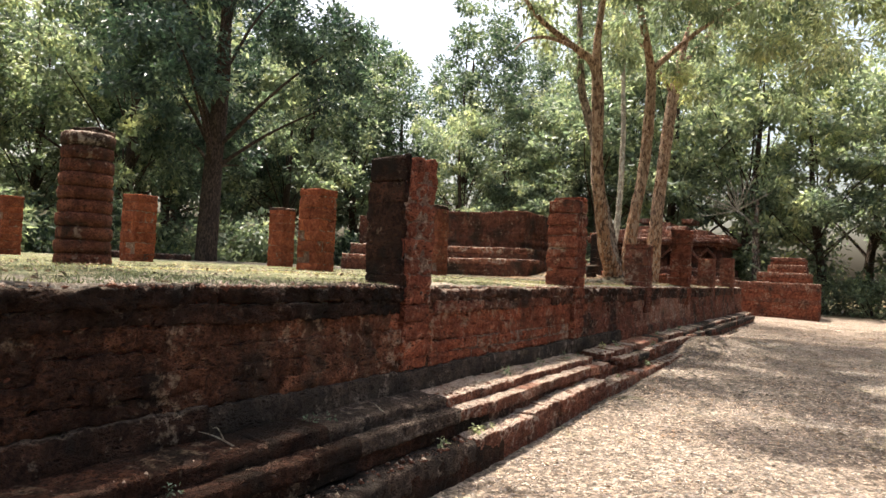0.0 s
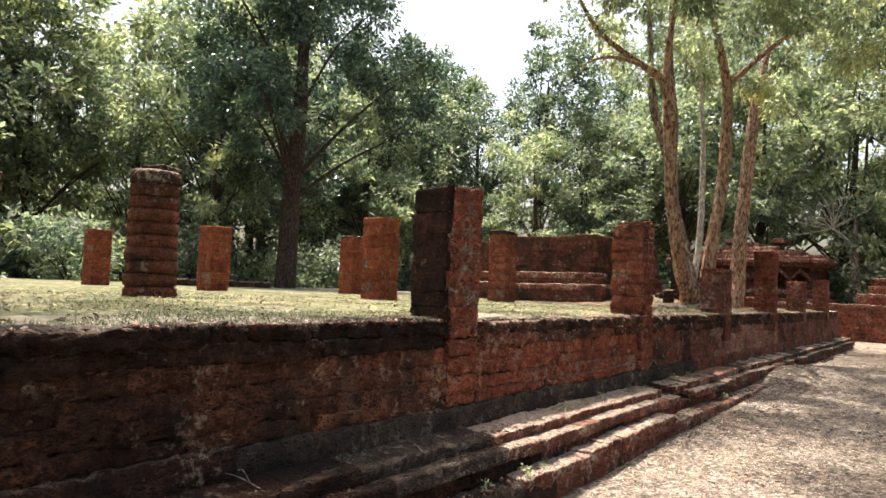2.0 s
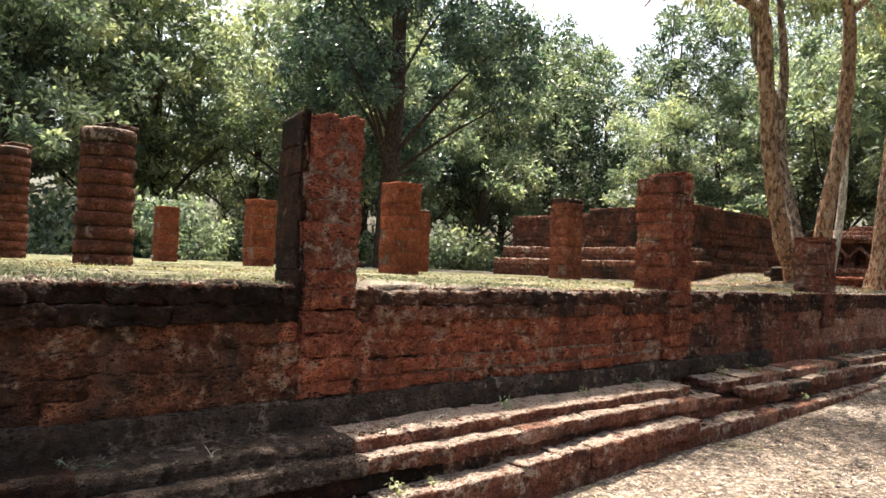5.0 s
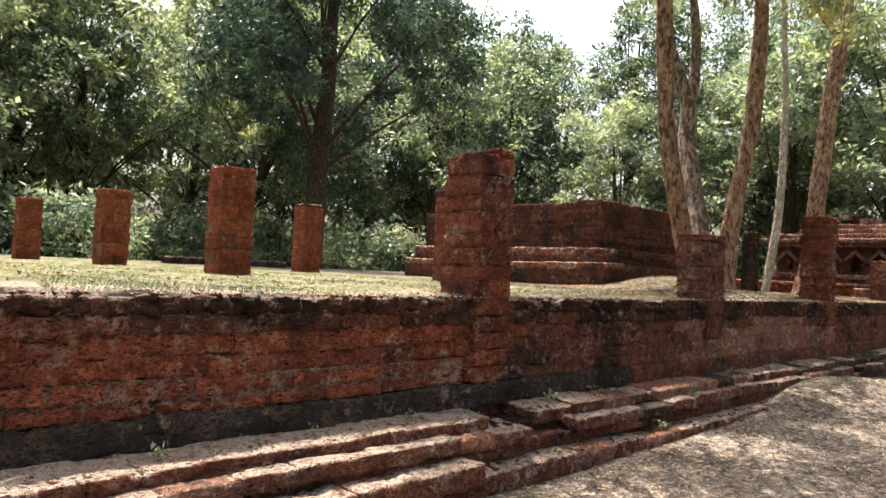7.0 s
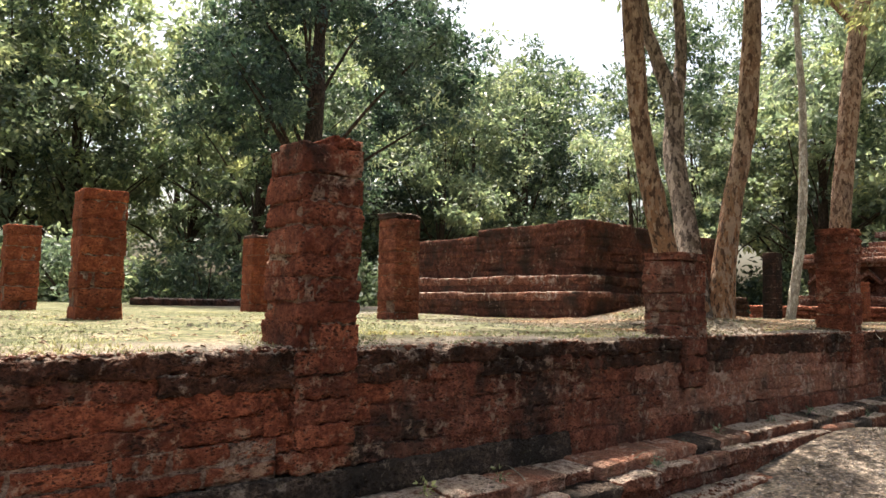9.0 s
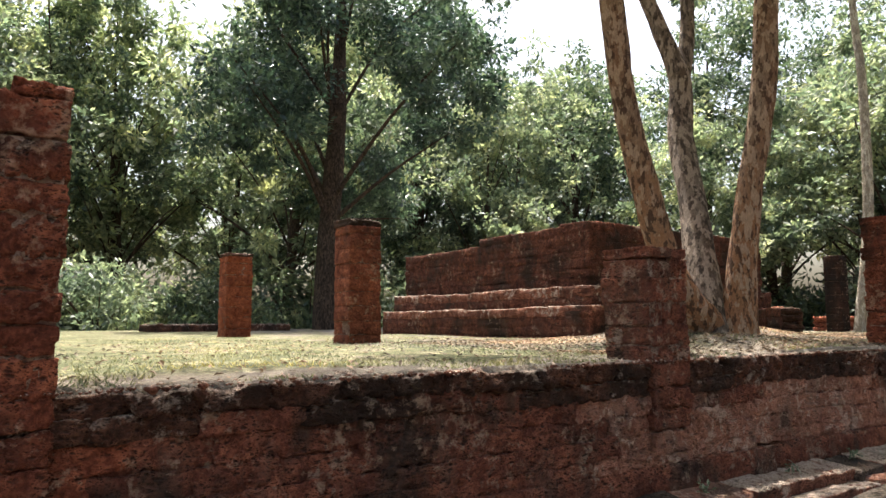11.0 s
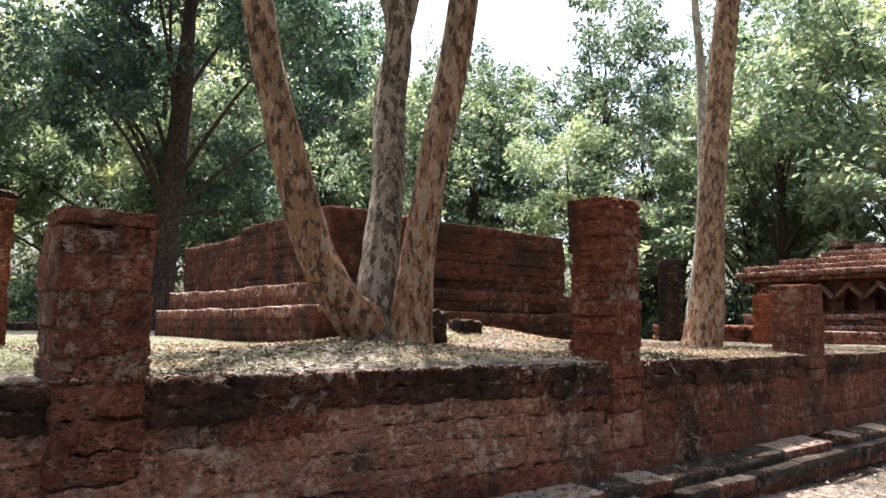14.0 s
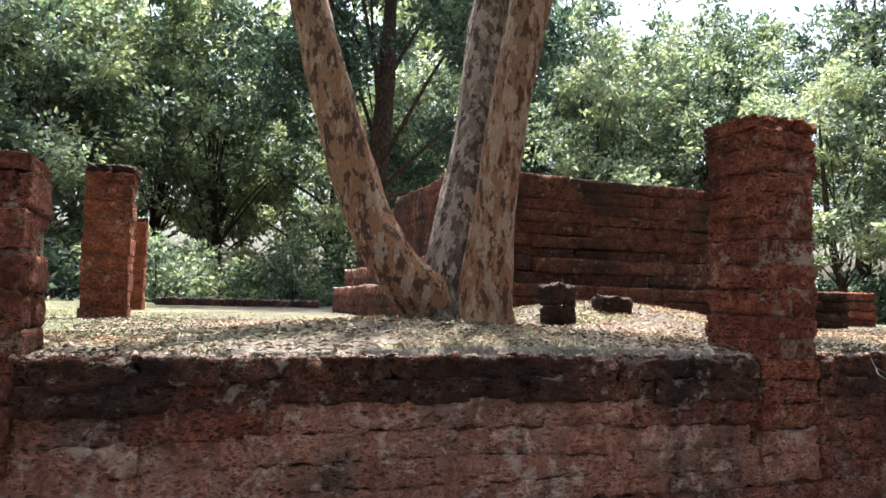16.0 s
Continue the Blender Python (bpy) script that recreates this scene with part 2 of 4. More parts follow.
def leaf_mat(name, dark, light, gloss=0.42, glow=(1.42, 1.5, 1.1), share=0.46, green=True):
    m, n, l, b = material(name)
    isl = n.new("ShaderNodeNewGeometry").outputs["Random Per Island"]
    rnd = n.new("ShaderNodeObjectInfo").outputs["Random"]
    col = ramp(n, l, isl, [(0.0, dark), (0.7, light), (1.0, tuple(c * 1.5 for c in light))])
    col = mix(n, l, 1.0, col, ramp(n, l, rnd, [(0.0, (0.78, 0.82, 0.82)), (1.0, (1.18, 1.15, 1.02))]), "MULTIPLY")
    # light and dark masses of the foliage, put into the colour by noise
    shade_mass = tex_noise(n, l, world_pos(n), 0.6, 4, 0.65)
    col = mix(n, l, 1.0, col, ramp(n, l, shade_mass, [(0.34, (0.42, 0.50, 0.55)), (0.48, (0.95, 1.0, 1.02)), (0.64, (1.95, 1.72, 1.55))]), "MULTIPLY")
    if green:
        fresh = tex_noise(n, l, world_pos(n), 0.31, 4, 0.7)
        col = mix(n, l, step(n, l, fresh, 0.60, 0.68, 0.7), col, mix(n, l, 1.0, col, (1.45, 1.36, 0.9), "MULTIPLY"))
    l.new(col, b.inputs["Base Color"])
    b.inputs["Roughness"].default_value = gloss
    b.inputs["Specular IOR Level"].default_value = 0.5
    tr = n.new("ShaderNodeBsdfTranslucent")
    l.new(mix(n, l, 1.0, col, glow, "MULTIPLY"), tr.inputs["Color"])
    mx = n.new("ShaderNodeMixShader")
    mx.inputs[0].default_value = share
    out = n["Material Output"]
    l.new(b.outputs[0], mx.inputs[1])
    l.new(tr.outputs[0], mx.inputs[2])
    l.new(mx.outputs[0], out.inputs[0])
    return m


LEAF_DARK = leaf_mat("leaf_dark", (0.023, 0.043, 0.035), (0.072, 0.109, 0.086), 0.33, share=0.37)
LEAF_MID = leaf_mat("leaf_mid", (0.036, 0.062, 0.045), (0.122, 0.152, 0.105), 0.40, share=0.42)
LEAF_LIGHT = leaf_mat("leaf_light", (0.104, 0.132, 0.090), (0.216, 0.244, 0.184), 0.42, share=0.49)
GRASS = leaf_mat("grass_blade", (0.095, 0.11, 0.055), (0.20, 0.20, 0.115), 0.75, (1.1, 1.1, 0.8), 0.2)
CHIP = leaf_mat("pale_leaf_chip", (0.15, 0.115, 0.094), (0.42, 0.348, 0.29), 0.8, (1.0, 0.93, 0.86), 0.1, green=False)
DRY = leaf_mat("dry_leaf", (0.06, 0.038, 0.026), (0.22, 0.155, 0.112), 0.8, (1.0, 0.93, 0.86), 0.15, green=False)


def bark_mat(name, base, flake, blotch, foot=None):
    m, n, l, b = material(name)
    tc = n.new("ShaderNodeMapping")
    tc.inputs["Scale"].default_value = (1, 1, 0.42)
    l.new(world_pos(n), tc.inputs["Vector"])
    pos = tc.outputs[0]
    big = tex_noise(n, l, pos, 19, 5, 0.6)
    fine = tex_noise(n, l, pos, 70, 5, 0.75)
    low = tex_noise(n, l, pos, 3.2, 5, 0.62)
    col = mix(n, l, step(n, l, low, 0.40, 0.60, 0.9), base, blotch)
    if foot:
        xyz = n.new("ShaderNodeSeparateXYZ")
        l.new(world_pos(n), xyz.inputs[0])
        peel = maths(n, l, "ADD", xyz.outputs[2], maths(n, l, "MULTIPLY", big, 3.4))
        col = mix(n, l, step(n, l, peel, 5.4, 3.7, 0.85), col, foot)
    col = mix(n, l, step(n, l, big, 0.515, 0.55, 0.88), col, flake)
    pale = tex_noise(n, l, pos, 15, 5, 0.6)
    pale = maths(n, l, "ADD", maths(n, l, "MULTIPLY", pale, 0.7), maths(n, l, "MULTIPLY", low, 0.3))
    col = mix(n, l, step(n, l, pale, 0.51, 0.54, 0.85), col, tuple(min(0.7, c * 1.6) for c in base))
    col = mix(n, l, 1.0, col, ramp(n, l, fine, [(0.25, (0.5, 0.5, 0.5)), (0.75, (1.3, 1.3, 1.3))]), "MULTIPLY")
    l.new(col, b.inputs["Base Color"])
    b.inputs["Roughness"].default_value = 0.9
    b.inputs["Specular IOR Level"].default_value = 0.2
    bump(n, l, b, maths(n, l, "ADD", fine, maths(n, l, "MULTIPLY", big, 2)), 1.0, 0.045)
    return m


PEBBLE = ground_mat("pebble", [(0.3, (0.16, 0.13, 0.115)), (0.7, (0.42, 0.37, 0.335))], 30, (0.2, 0.16, 0.13), 0.01)
BARK = bark_mat("flaking_bark", (0.36, 0.25, 0.175), (0.10, 0.052, 0.033), (0.28, 0.145, 0.082), (0.43, 0.205, 0.10))
BARK_GREY = bark_mat("grey_bark", (0.29, 0.225, 0.18), (0.065, 0.046, 0.036), (0.13, 0.088, 0.062))
BARK_DARK = bark_mat("dark_bark", (0.078, 0.052, 0.036), (0.028, 0.019, 0.013), (0.052, 0.036, 0.025))
BARK_PALE = bark_mat("pale_bark", (0.45, 0.40, 0.32), (0.3, 0.25, 0.19), (0.36, 0.3, 0.22))


# mesh helpers
def mesh_of(name, verts, faces, mat, smooth=False):
    me = bpy.data.meshes.new(name)
    me.from_pydata([tuple(v) for v in verts], [], faces)
    me.materials.append(mat)
    if smooth:
        me.polygons.foreach_set("use_smooth", [True] * len(me.polygons))
    me.update()
    return me


def part(name, me, parent, m=None, label=""):
    ob = new(name, me)
    ob.parent = parent
    if m is not None:
        ob.matrix_basis = m
    return tagged(ob, label)


def fast_mesh(name, co, quads, mat, tris=None):
    """A mesh from numpy arrays."""
    me = bpy.data.meshes.new(name)
    faces = quads if tris is None else tris
    k = faces.shape[1]
    me.vertices.add(len(co))
    me.vertices.foreach_set("co", co.astype(np.float32).ravel())
    me.loops.add(faces.size)
    me.loops.foreach_set("vertex_index", faces.astype(np.int32).ravel())
    me.polygons.add(len(faces))
    me.polygons.foreach_set("loop_start", np.arange(0, faces.size, k, dtype=np.int32))
    me.update(calc_edges=True)
    me.materials.append(mat)
    return me


def block_shape(seed, cuts, size=(0.42, 0.34, 0.145), r=0.011, rough=0.009):
    """A worn, rounded block of that real size, brought to unit size: vertices and faces."""
    rng = random.Random(seed)
    shift = Vector((rng.uniform(0, 50), rng.uniform(0, 50), rng.uniform(0, 50)))
    lines = []
    for s, n in zip(size, cuts):
        lines.append([-s / 2] + [-s / 2 + r + (s - 2 * r) * i / (n - 2) for i in range(n - 1)] + [s / 2])
    verts, faces, index = [], [], {}

    def vert(i, j, k):
        if (i, j, k) not in index:
            p = Vector((lines[0][i], lines[1][j], lines[2][k]))
            q = Vector([max(-s / 2 + r, min(s / 2 - r, c)) for c, s in zip(p, size)])
            d = p - q
            p = q + d.normalized() * r if d.length > 0 else p
            g = Vector([c / (s / 2) for c, s in zip(p, size)]).normalized()
            w = noise.noise(p * 8 + shift) * rough * 1.6 + noise.noise(p * 24 + shift) * rough * 1.3
            w -= rough * 2.2 * max(0.0, noise.noise(p * 40 + shift) - 0.15)
            worn = 1.0 - min(1.0, abs(abs(p.x) - size[0] / 2) / 0.07) * min(1.0, abs(abs(p.z) - size[2] / 2) / 0.05)
            w -= worn * rough * (0.25 + 1.5 * max(0.0, noise.noise(p * 11 - shift)))
            p = p + g * w + noise.noise_vector(p * 14 + shift) * rough * 0.8
            index[(i, j, k)] = len(verts)
            verts.append(Vector([c / s for c, s in zip(p, size)]))
        return index[(i, j, k)]

    n0, n1, n2 = cuts
    for i in range(n0):
        for j in range(n1):
            faces.append([vert(i, j, 0), vert(i, j + 1, 0), vert(i + 1, j + 1, 0), vert(i + 1, j, 0)])
            faces.append([vert(i, j, n2), vert(i + 1, j, n2), vert(i + 1, j + 1, n2), vert(i, j + 1, n2)])
    for i in range(n0):
        for k in range(n2):
            faces.append([vert(i, 0, k), vert(i + 1, 0, k), vert(i + 1, 0, k + 1), vert(i, 0, k + 1)])
            faces.append([vert(i, n1, k), vert(i, n1, k + 1), vert(i + 1, n1, k + 1), vert(i + 1, n1, k)])
    for j in range(n1):
        for k in range(n2):
            faces.append([vert(0, j, k), vert(0, j, k + 1), vert(0, j + 1, k + 1), vert(0, j + 1, k)])
            faces.append([vert(n0, j, k), vert(n0, j + 1, k), vert(n0, j + 1, k + 1), vert(n0, j, k + 1)])
    return verts, faces


FINE = [block_shape(i, (16, 3, 8), rough=0.012 + 0.002 * (i % 3)) for i in range(12)]
MIDDLE = [block_shape(i + 40, (8, 3, 5), rough=0.008) for i in range(12)]
COARSE = [block_shape(i + 80, (4, 3, 3), rough=0.006) for i in range(12)]
STEP = [block_shape(i + 160, (14, 6, 6), size=(0.5, 0.4, 0.16), r=0.018, rough=0.011) for i in range(12)]
WORN = [block_shape(i + 120, (13, 6, 6), r=0.02, rough=0.019) for i in range(12)]
MESHES = {}


def block_mesh(i, mat, lod=FINE):
    key = (i, mat.name, len(lod[0][0]), lod[0][0][0].x)
    if key not in MESHES:
        MESHES[key] = mesh_of("block", *lod[i], mat, True)
    return MESHES[key]


def join_blocks(name, items, parent, lod=COARSE):
    """Many blocks in one mesh: items are (matrix, shape, material)."""
    mats, verts, faces, slots = [], [], [], []
    for m, i, mat in items:
        if mat not in mats:
            mats.append(mat)
        vs, fs = lod[i]
        o = len(verts)
        verts.extend((m @ v)[:] for v in vs)
        faces.extend([[o + k for k in f] for f in fs])
        slots.extend([mats.index(mat)] * len(fs))
    me = bpy.data.meshes.new(name)
    me.from_pydata(verts, [], faces)
    for mat in mats:
        me.materials.append(mat)
    me.polygons.foreach_set("material_index", slots)
    me.polygons.foreach_set("use_smooth", [True] * len(faces))
    me.update()
    ob = new(name, me)
    ob.parent = parent
    return tagged(ob, kind="stuff")


def box(m_size, centre, rz=0.0, tilt=0.0):
    return pose(*centre, tilt, 0, rz) @ Matrix.Diagonal((*m_size, 1))


def course(rng, a0, a1, z0, z1, front, depth, length, mat, along="x", side=-1, rough=0.012, gap=0.008, skip=0.0, lie=None):
    """One course of blocks from a0 to a1 along x or y. front: the plane of the faces; side: where they look."""
    out = []
    a = a0
    while a < a1 - 0.05:
        w = min(length * rng.uniform(0.7, 1.35), a1 - a)
        if a1 - a - w < 0.12:
            w = a1 - a
        if rng.random() >= skip:
            d = depth * rng.uniform(0.9, 1.1)
            off = rng.uniform(-rough, rough)
            c = front - side * d / 2 + off
            h = z1 - z0
            cz = (z0 + z1) / 2 + rng.uniform(-0.008, 0.008) + (0.014 if z0 < 0.6 else 0.03) * noise.noise((a * 0.55, front * 3.0, z0 * 0.7))
            h = h * rng.uniform(0.94, 1.05)
            turn = rng.uniform(-1.6, 1.6)
            mid = a + w / 2
            open_joint = 0.03 if along == "x" and 0.6 < mid < 4.1 and 0.6 < z0 < 0.85 and abs(front) < 0.05 else gap
            size = (w - open_joint + 0.01, d, h - open_joint * 0.6 + 0.008)
            if callable(mat):
                used = mat(mid, rng)
            else:
                used = mat
            if along == "x":
                m = box(size, (mid, c, cz), turn, rng.uniform(-1, 1))
            else:
                m = box(size, (c, mid, cz), 90 + turn, rng.uniform(-1, 1))
            out.append((m, rng.randrange(12), used, mid))
        a += w
    return out


def tube(points, radii, sides=10, seed=0, rough=0.06):
    """A rough tapered limb along points."""
    rng = random.Random(seed)
    pts = [Vector(p) for p in points]
    fine, rr = [], []
    for i in range(len(pts) - 1):
        p0, p1, p2, p3 = pts[max(i - 1, 0)], pts[i], pts[i + 1], pts[min(i + 2, len(pts) - 1)]
        for k in range(4):
            t = k / 4
            fine.append(0.5 * ((2 * p1) + (p2 - p0) * t + (2 * p0 - 5 * p1 + 4 * p2 - p3) * t * t + (3 * p1 - p0 - 3 * p2 + p3) * t ** 3))
            rr.append(radii[i] * (1 - t) + radii[i + 1] * t)
    fine.append(pts[-1])
    rr.append(radii[-1])
    verts, faces = [], []
    for i, (p, r) in enumerate(zip(fine, rr)):
        d = (fine[min(i + 1, len(fine) - 1)] - fine[max(i - 1, 0)]).normalized()
        u = d.cross(Vector((0.3, 1, 0.1))).normalized()
        w = d.cross(u)
        for k in range(sides):
            a = 2 * math.pi * k / sides
            q = r * (1 + rng.uniform(-rough, rough) + 0.05 * math.sin(2 * a + i * 0.5))
            verts.append(p + (u * math.cos(a) + w * math.sin(a)) * q)
    for i in range(len(fine) - 1):
        for k in range(sides):
            faces.append([i * sides + k, i * sides + (k + 1) % sides, (i + 1) * sides + (k + 1) % sides, (i + 1) * sides + k])
    faces.append(list(range((len(fine) - 1) * sides, len(fine) * sides)))
    return verts, faces


def join_geo(pieces):
    verts, faces = [], []
    for v, f in pieces:
        o = len(verts)
        verts.extend(v)
        faces.extend([[o + k for k in q] for q in f])
    return verts, faces


def leaves(rng, centres, radii, per, size, droop=0.0, slim=0.45):
    """Folded leaf blades, two triangles each, spread through clumps."""
    c = np.repeat(np.asarray(centres), per, axis=0)
    r = np.repeat(np.asarray(radii), per, axis=0)
    k = len(c)
    d = rng.normal(size=(k, 3))
    d /= np.linalg.norm(d, axis=1)[:, None]
    p = c + d * (rng.random(k) ** 0.45)[:, None] * r
    ax = d + rng.normal(size=(k, 3)) * 0.7
    ax[:, 2] -= droop
    ax /= np.linalg.norm(ax, axis=1)[:, None]
    up = rng.normal(size=(k, 3)) * 0.55 + np.array([0, 0, 0.9])
    sd = np.cross(ax, up)
    sd /= np.linalg.norm(sd, axis=1)[:, None] + 1e-6
    nm = np.cross(sd, ax)
    s = size * rng.uniform(0.6, 1.35, k)[:, None]
    co = np.stack([p, p + ax * s * 0.45 + sd * s * slim * 0.5 + nm * s * 0.08, p + ax * s,
                   p + ax * s * 0.45 - sd * s * slim * 0.5 + nm * s * 0.08], axis=1).reshape(-1, 3)
    o = np.arange(k)[:, None] * 4
    return co, np.concatenate([o + np.array([[0, 1, 2]]), o + np.array([[0, 2, 3]])], axis=1).reshape(-1, 3)


def forest_tree(seed, height, spread, trunk_r, leaf, n_clump, per, size, low=0.25, bark=None, droop=0.2):
    """A thing: trunk with limbs, and a lobed crown of leaf clumps. Built at the origin."""
    rng = random.Random(seed)
    nr = np.random.default_rng(seed)
    root = new("tree")
    lean = Vector((rng.uniform(-0.8, 0.8), rng.uniform(-0.8, 0.8), 0))
    stem = [Vector((0, 0, -0.3)), Vector((0, 0, height * 0.18)) + lean * 0.2, Vector((0, 0, height * 0.42)) + lean * 0.7, Vector((0, 0, height * 0.8)) + lean]
    trunk = part("trunk", mesh_of("trunk", *tube(stem, [trunk_r * 1.3, trunk_r * 1.0, trunk_r * 0.8, trunk_r * 0.15], 9, seed), bark or BARK_DARK, True), root)
    lobes = []
    for i in range(9):
        a = i * 2.4 + rng.uniform(-0.4, 0.4)
        f = low + 0.14 + (0.86 - low) * (i + 0.5) / 9
        r = spread * rng.uniform(0.35, 0.72) * (1.05 - 0.55 * max(0, f - 0.55) / 0.45)
        lobes.append((Vector((r * math.cos(a), r * math.sin(a), f * height)) + lean * f, spread * rng.uniform(0.34, 0.5)))
    centres, radii = [], []
    for i in range(n_clump):
        c, r = lobes[i % 9]
        d = Vector((rng.gauss(0, 1), rng.gauss(0, 1), rng.gauss(0, 0.8))).normalized()
        q = c + d * r * rng.uniform(0.45, 1.05)
        centres.append(q[:])
        s = rng.uniform(0.4, 1.0) ** 1.3 * spread * 0.19
        radii.append((s, s, s * 0.6))
        if i < 14:
            f = min(0.55, max(0.2, q.z / height * 0.6 - 0.06))
            base = Vector((0, 0, f * height)) + lean * f
            mid = base.lerp(q, 0.45) + Vector((rng.uniform(-0.3, 0.3), rng.uniform(-0.3, 0.3), 0.1 * (q.z - base.z)))
            r0 = trunk_r * 0.3 * (1.15 - f)
            part("limb", mesh_of("limb", *tube([base, mid, q], [r0, r0 * 0.55, 0.012], 6, seed + i), bark or BARK_DARK, True), trunk)
    co, tri = leaves(nr, centres, radii, per, size, droop)
    part("crown", fast_mesh("crown", co, None, leaf, tri), root)
    return root


# ground and platform
def smooth(x, a, b):
    t = min(1.0, max(0.0, (x - a) / (b - a)))
    return t * t * (3 - 2 * t)


def ground_z(x, y):
    """Height of the path: it banks up against the wall farther along."""
    near = smooth(y, -3.2, -0.7)
    z = 0.11 * smooth(x, 4.0, 8.5)
    z -= 0.10 * (1 - smooth(x, 0.2, 3.6)) * smooth(y, -2.6, -0.9)
    z += near * (0.02 * smooth(x, 2.4, 5.0) + 0.05 * smooth(x, 8.0, 10.0) + 0.13 * smooth(x, 8.0, 9.5) * (1 - smooth(x, 10.5, 13.5)))
    z += 0.10 * math.exp(-((x - 10.4) ** 2 + (y + 1.0) ** 2) / 0.7)
    return z + 0.02 * noise.noise((x * 0.7, y * 0.7, 3.0))


TOP = 1.41


def turf_z(x, y):
    z = TOP + 0.025 * noise.noise((x * 0.5, y * 0.5, 0.0)) + 0.012 * noise.noise((x * 2.2, y * 2.2, 5.0))
    z += 0.29 * math.exp(-((x - 13.2) ** 2 / 2.4 + (y - 3.3) ** 2 / 1.1))
    z += 0.12 * math.exp(-((x - 10.5) ** 2 + (y - 1.3) ** 2) / 1.1)
    z -= 0.012 * (1 - smooth(y, 0.0, 0.35))
    return z


def sheet(name, xs, ys, fz, mat):
    verts = [(x, y, fz(x, y)) for y in ys for x in xs]
    w = len(xs)
    faces = [[j * w + i, j * w + i + 1, (j + 1) * w + i + 1, (j + 1) * w + i] for j in range(len(ys) - 1) for i in range(w - 1)]
    return new(name, mesh_of(name, verts, faces, mat, True))


def spaced(a, b, s):
    k = max(1, round((b - a) / s))
    return [a + (b - a) * i / k for i in range(k + 1)]


X0, X1, Y1 = -14.0, 22.8, 24.0
gx = [-600, -150, -60, -30] + spaced(-14, 30, 0.25) + [40, 60, 100, 250, 700]
gy = [-600, -150, -60, -30, -16] + spaced(-9, -0.5, 0.25) + [0.5, 3, 8, 16, 24, 40, 80, 200, 700]
tagged(sheet("ground", gx, gy, ground_z, PATHMAT), "pale dry gravel path strewn with leaf litter", "ground", kind="structure")
turf = sheet("platform_turf", spaced(X0 + 0.2, X1 - 0.2, 0.12), [-0.02, 0.05] + spaced(0.12, 4, 0.12) + spaced(4.4, Y1 - 0.2, 0.6), turf_z, TURF)
for v in turf.data.vertices:
    if v.co.y < 0.0:
        v.co.y += 0.07 + 0.05 * noise.noise((v.co.x * 2.5, 0, 9)) + 0.05 * noise.noise((v.co.x * 9, 0, 2))
        v.co.z = 1.352 + 0.02 * noise.noise((v.co.x * 3.5, 0, 4)) + 0.012 * noise.noise((v.co.x * 11, 0, 6))
tagged(turf, "patchy sunlit grass on the raised platform", "grass", kind="structure")

wall_south = new("wall_south")
tagged(wall_south, "weathered red laterite retaining wall with stepped base mouldings", "wall", kind="structure")


def slab(name, x0, x1, y0, y1, z0, z1, mat, parent):
    v = [(x, y, z) for z in (z0, z1) for y in (y0, y1) for x in (x0, x1)]
    f = [[0, 2, 3, 1], [4, 5, 7, 6], [0, 1, 5, 4], [2, 6, 7, 3], [0, 4, 6, 2], [1, 3, 7, 5]]
    return part(name, mesh_of(name, v, f, mat), parent)


slab("wall_core", X0, X1, 0.035, Y1, -0.3, 1.33, WALL, wall_south)
slab("joint_mortar", 0.7, 3.95, -0.002, 0.034, 0.69, 0.90, MORTAR, wall_south)
slab("base_core", X0, X1, -0.34, 0.033, -0.3, 0.40, CORE, wall_south)


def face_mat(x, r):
    """The wall has shade painted in at its near end, is red in the middle, pale and rain-washed past the third pillar.
    """
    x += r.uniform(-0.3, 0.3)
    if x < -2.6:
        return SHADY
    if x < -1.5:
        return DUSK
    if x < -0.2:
        return HALF_SHADED
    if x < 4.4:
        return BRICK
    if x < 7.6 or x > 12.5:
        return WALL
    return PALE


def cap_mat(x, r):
    # lichen and the overhang's shadow, both put into the cap's colour
    return NEAR_BLACK if x < -0.1 else CAP


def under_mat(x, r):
    """The cap's dark, lichen with overhang shadow painted in, reaches one course farther down the pale stretch."""
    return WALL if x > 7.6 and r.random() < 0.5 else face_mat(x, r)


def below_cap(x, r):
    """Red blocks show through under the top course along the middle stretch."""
    # shade at the near end, put in as the darkest tone
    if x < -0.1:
        return NEAR_BLACK
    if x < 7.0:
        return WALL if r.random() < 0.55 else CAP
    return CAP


def foot_mat(x, r):
    # the wall's shadow on its foot is put into these dark tones
    return NEAR_BLACK if x < -2.0 else (WALL if x > 6.6 else BAND)


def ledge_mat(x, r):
    """Light put into the steps' colour: dark for shade at the near end, dusty pale where the sun reaches, mixed under
    the trees.
    """
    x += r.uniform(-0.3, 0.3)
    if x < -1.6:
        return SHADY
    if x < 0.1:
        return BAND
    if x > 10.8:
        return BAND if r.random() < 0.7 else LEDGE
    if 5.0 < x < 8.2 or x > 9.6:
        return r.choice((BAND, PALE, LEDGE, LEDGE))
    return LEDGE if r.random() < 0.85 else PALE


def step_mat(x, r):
    # risers carry the same painted shade at the near end
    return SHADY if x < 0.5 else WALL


def turned(m, rx, ry=0.0, rz=0.0):
    """A block turned about its own middle."""
    c = Matrix.Translation(m.translation)
    return c @ pose(0, 0, 0, rx, ry, rz) @ c.inverted() @ m


rng = random.Random(11)
items = []
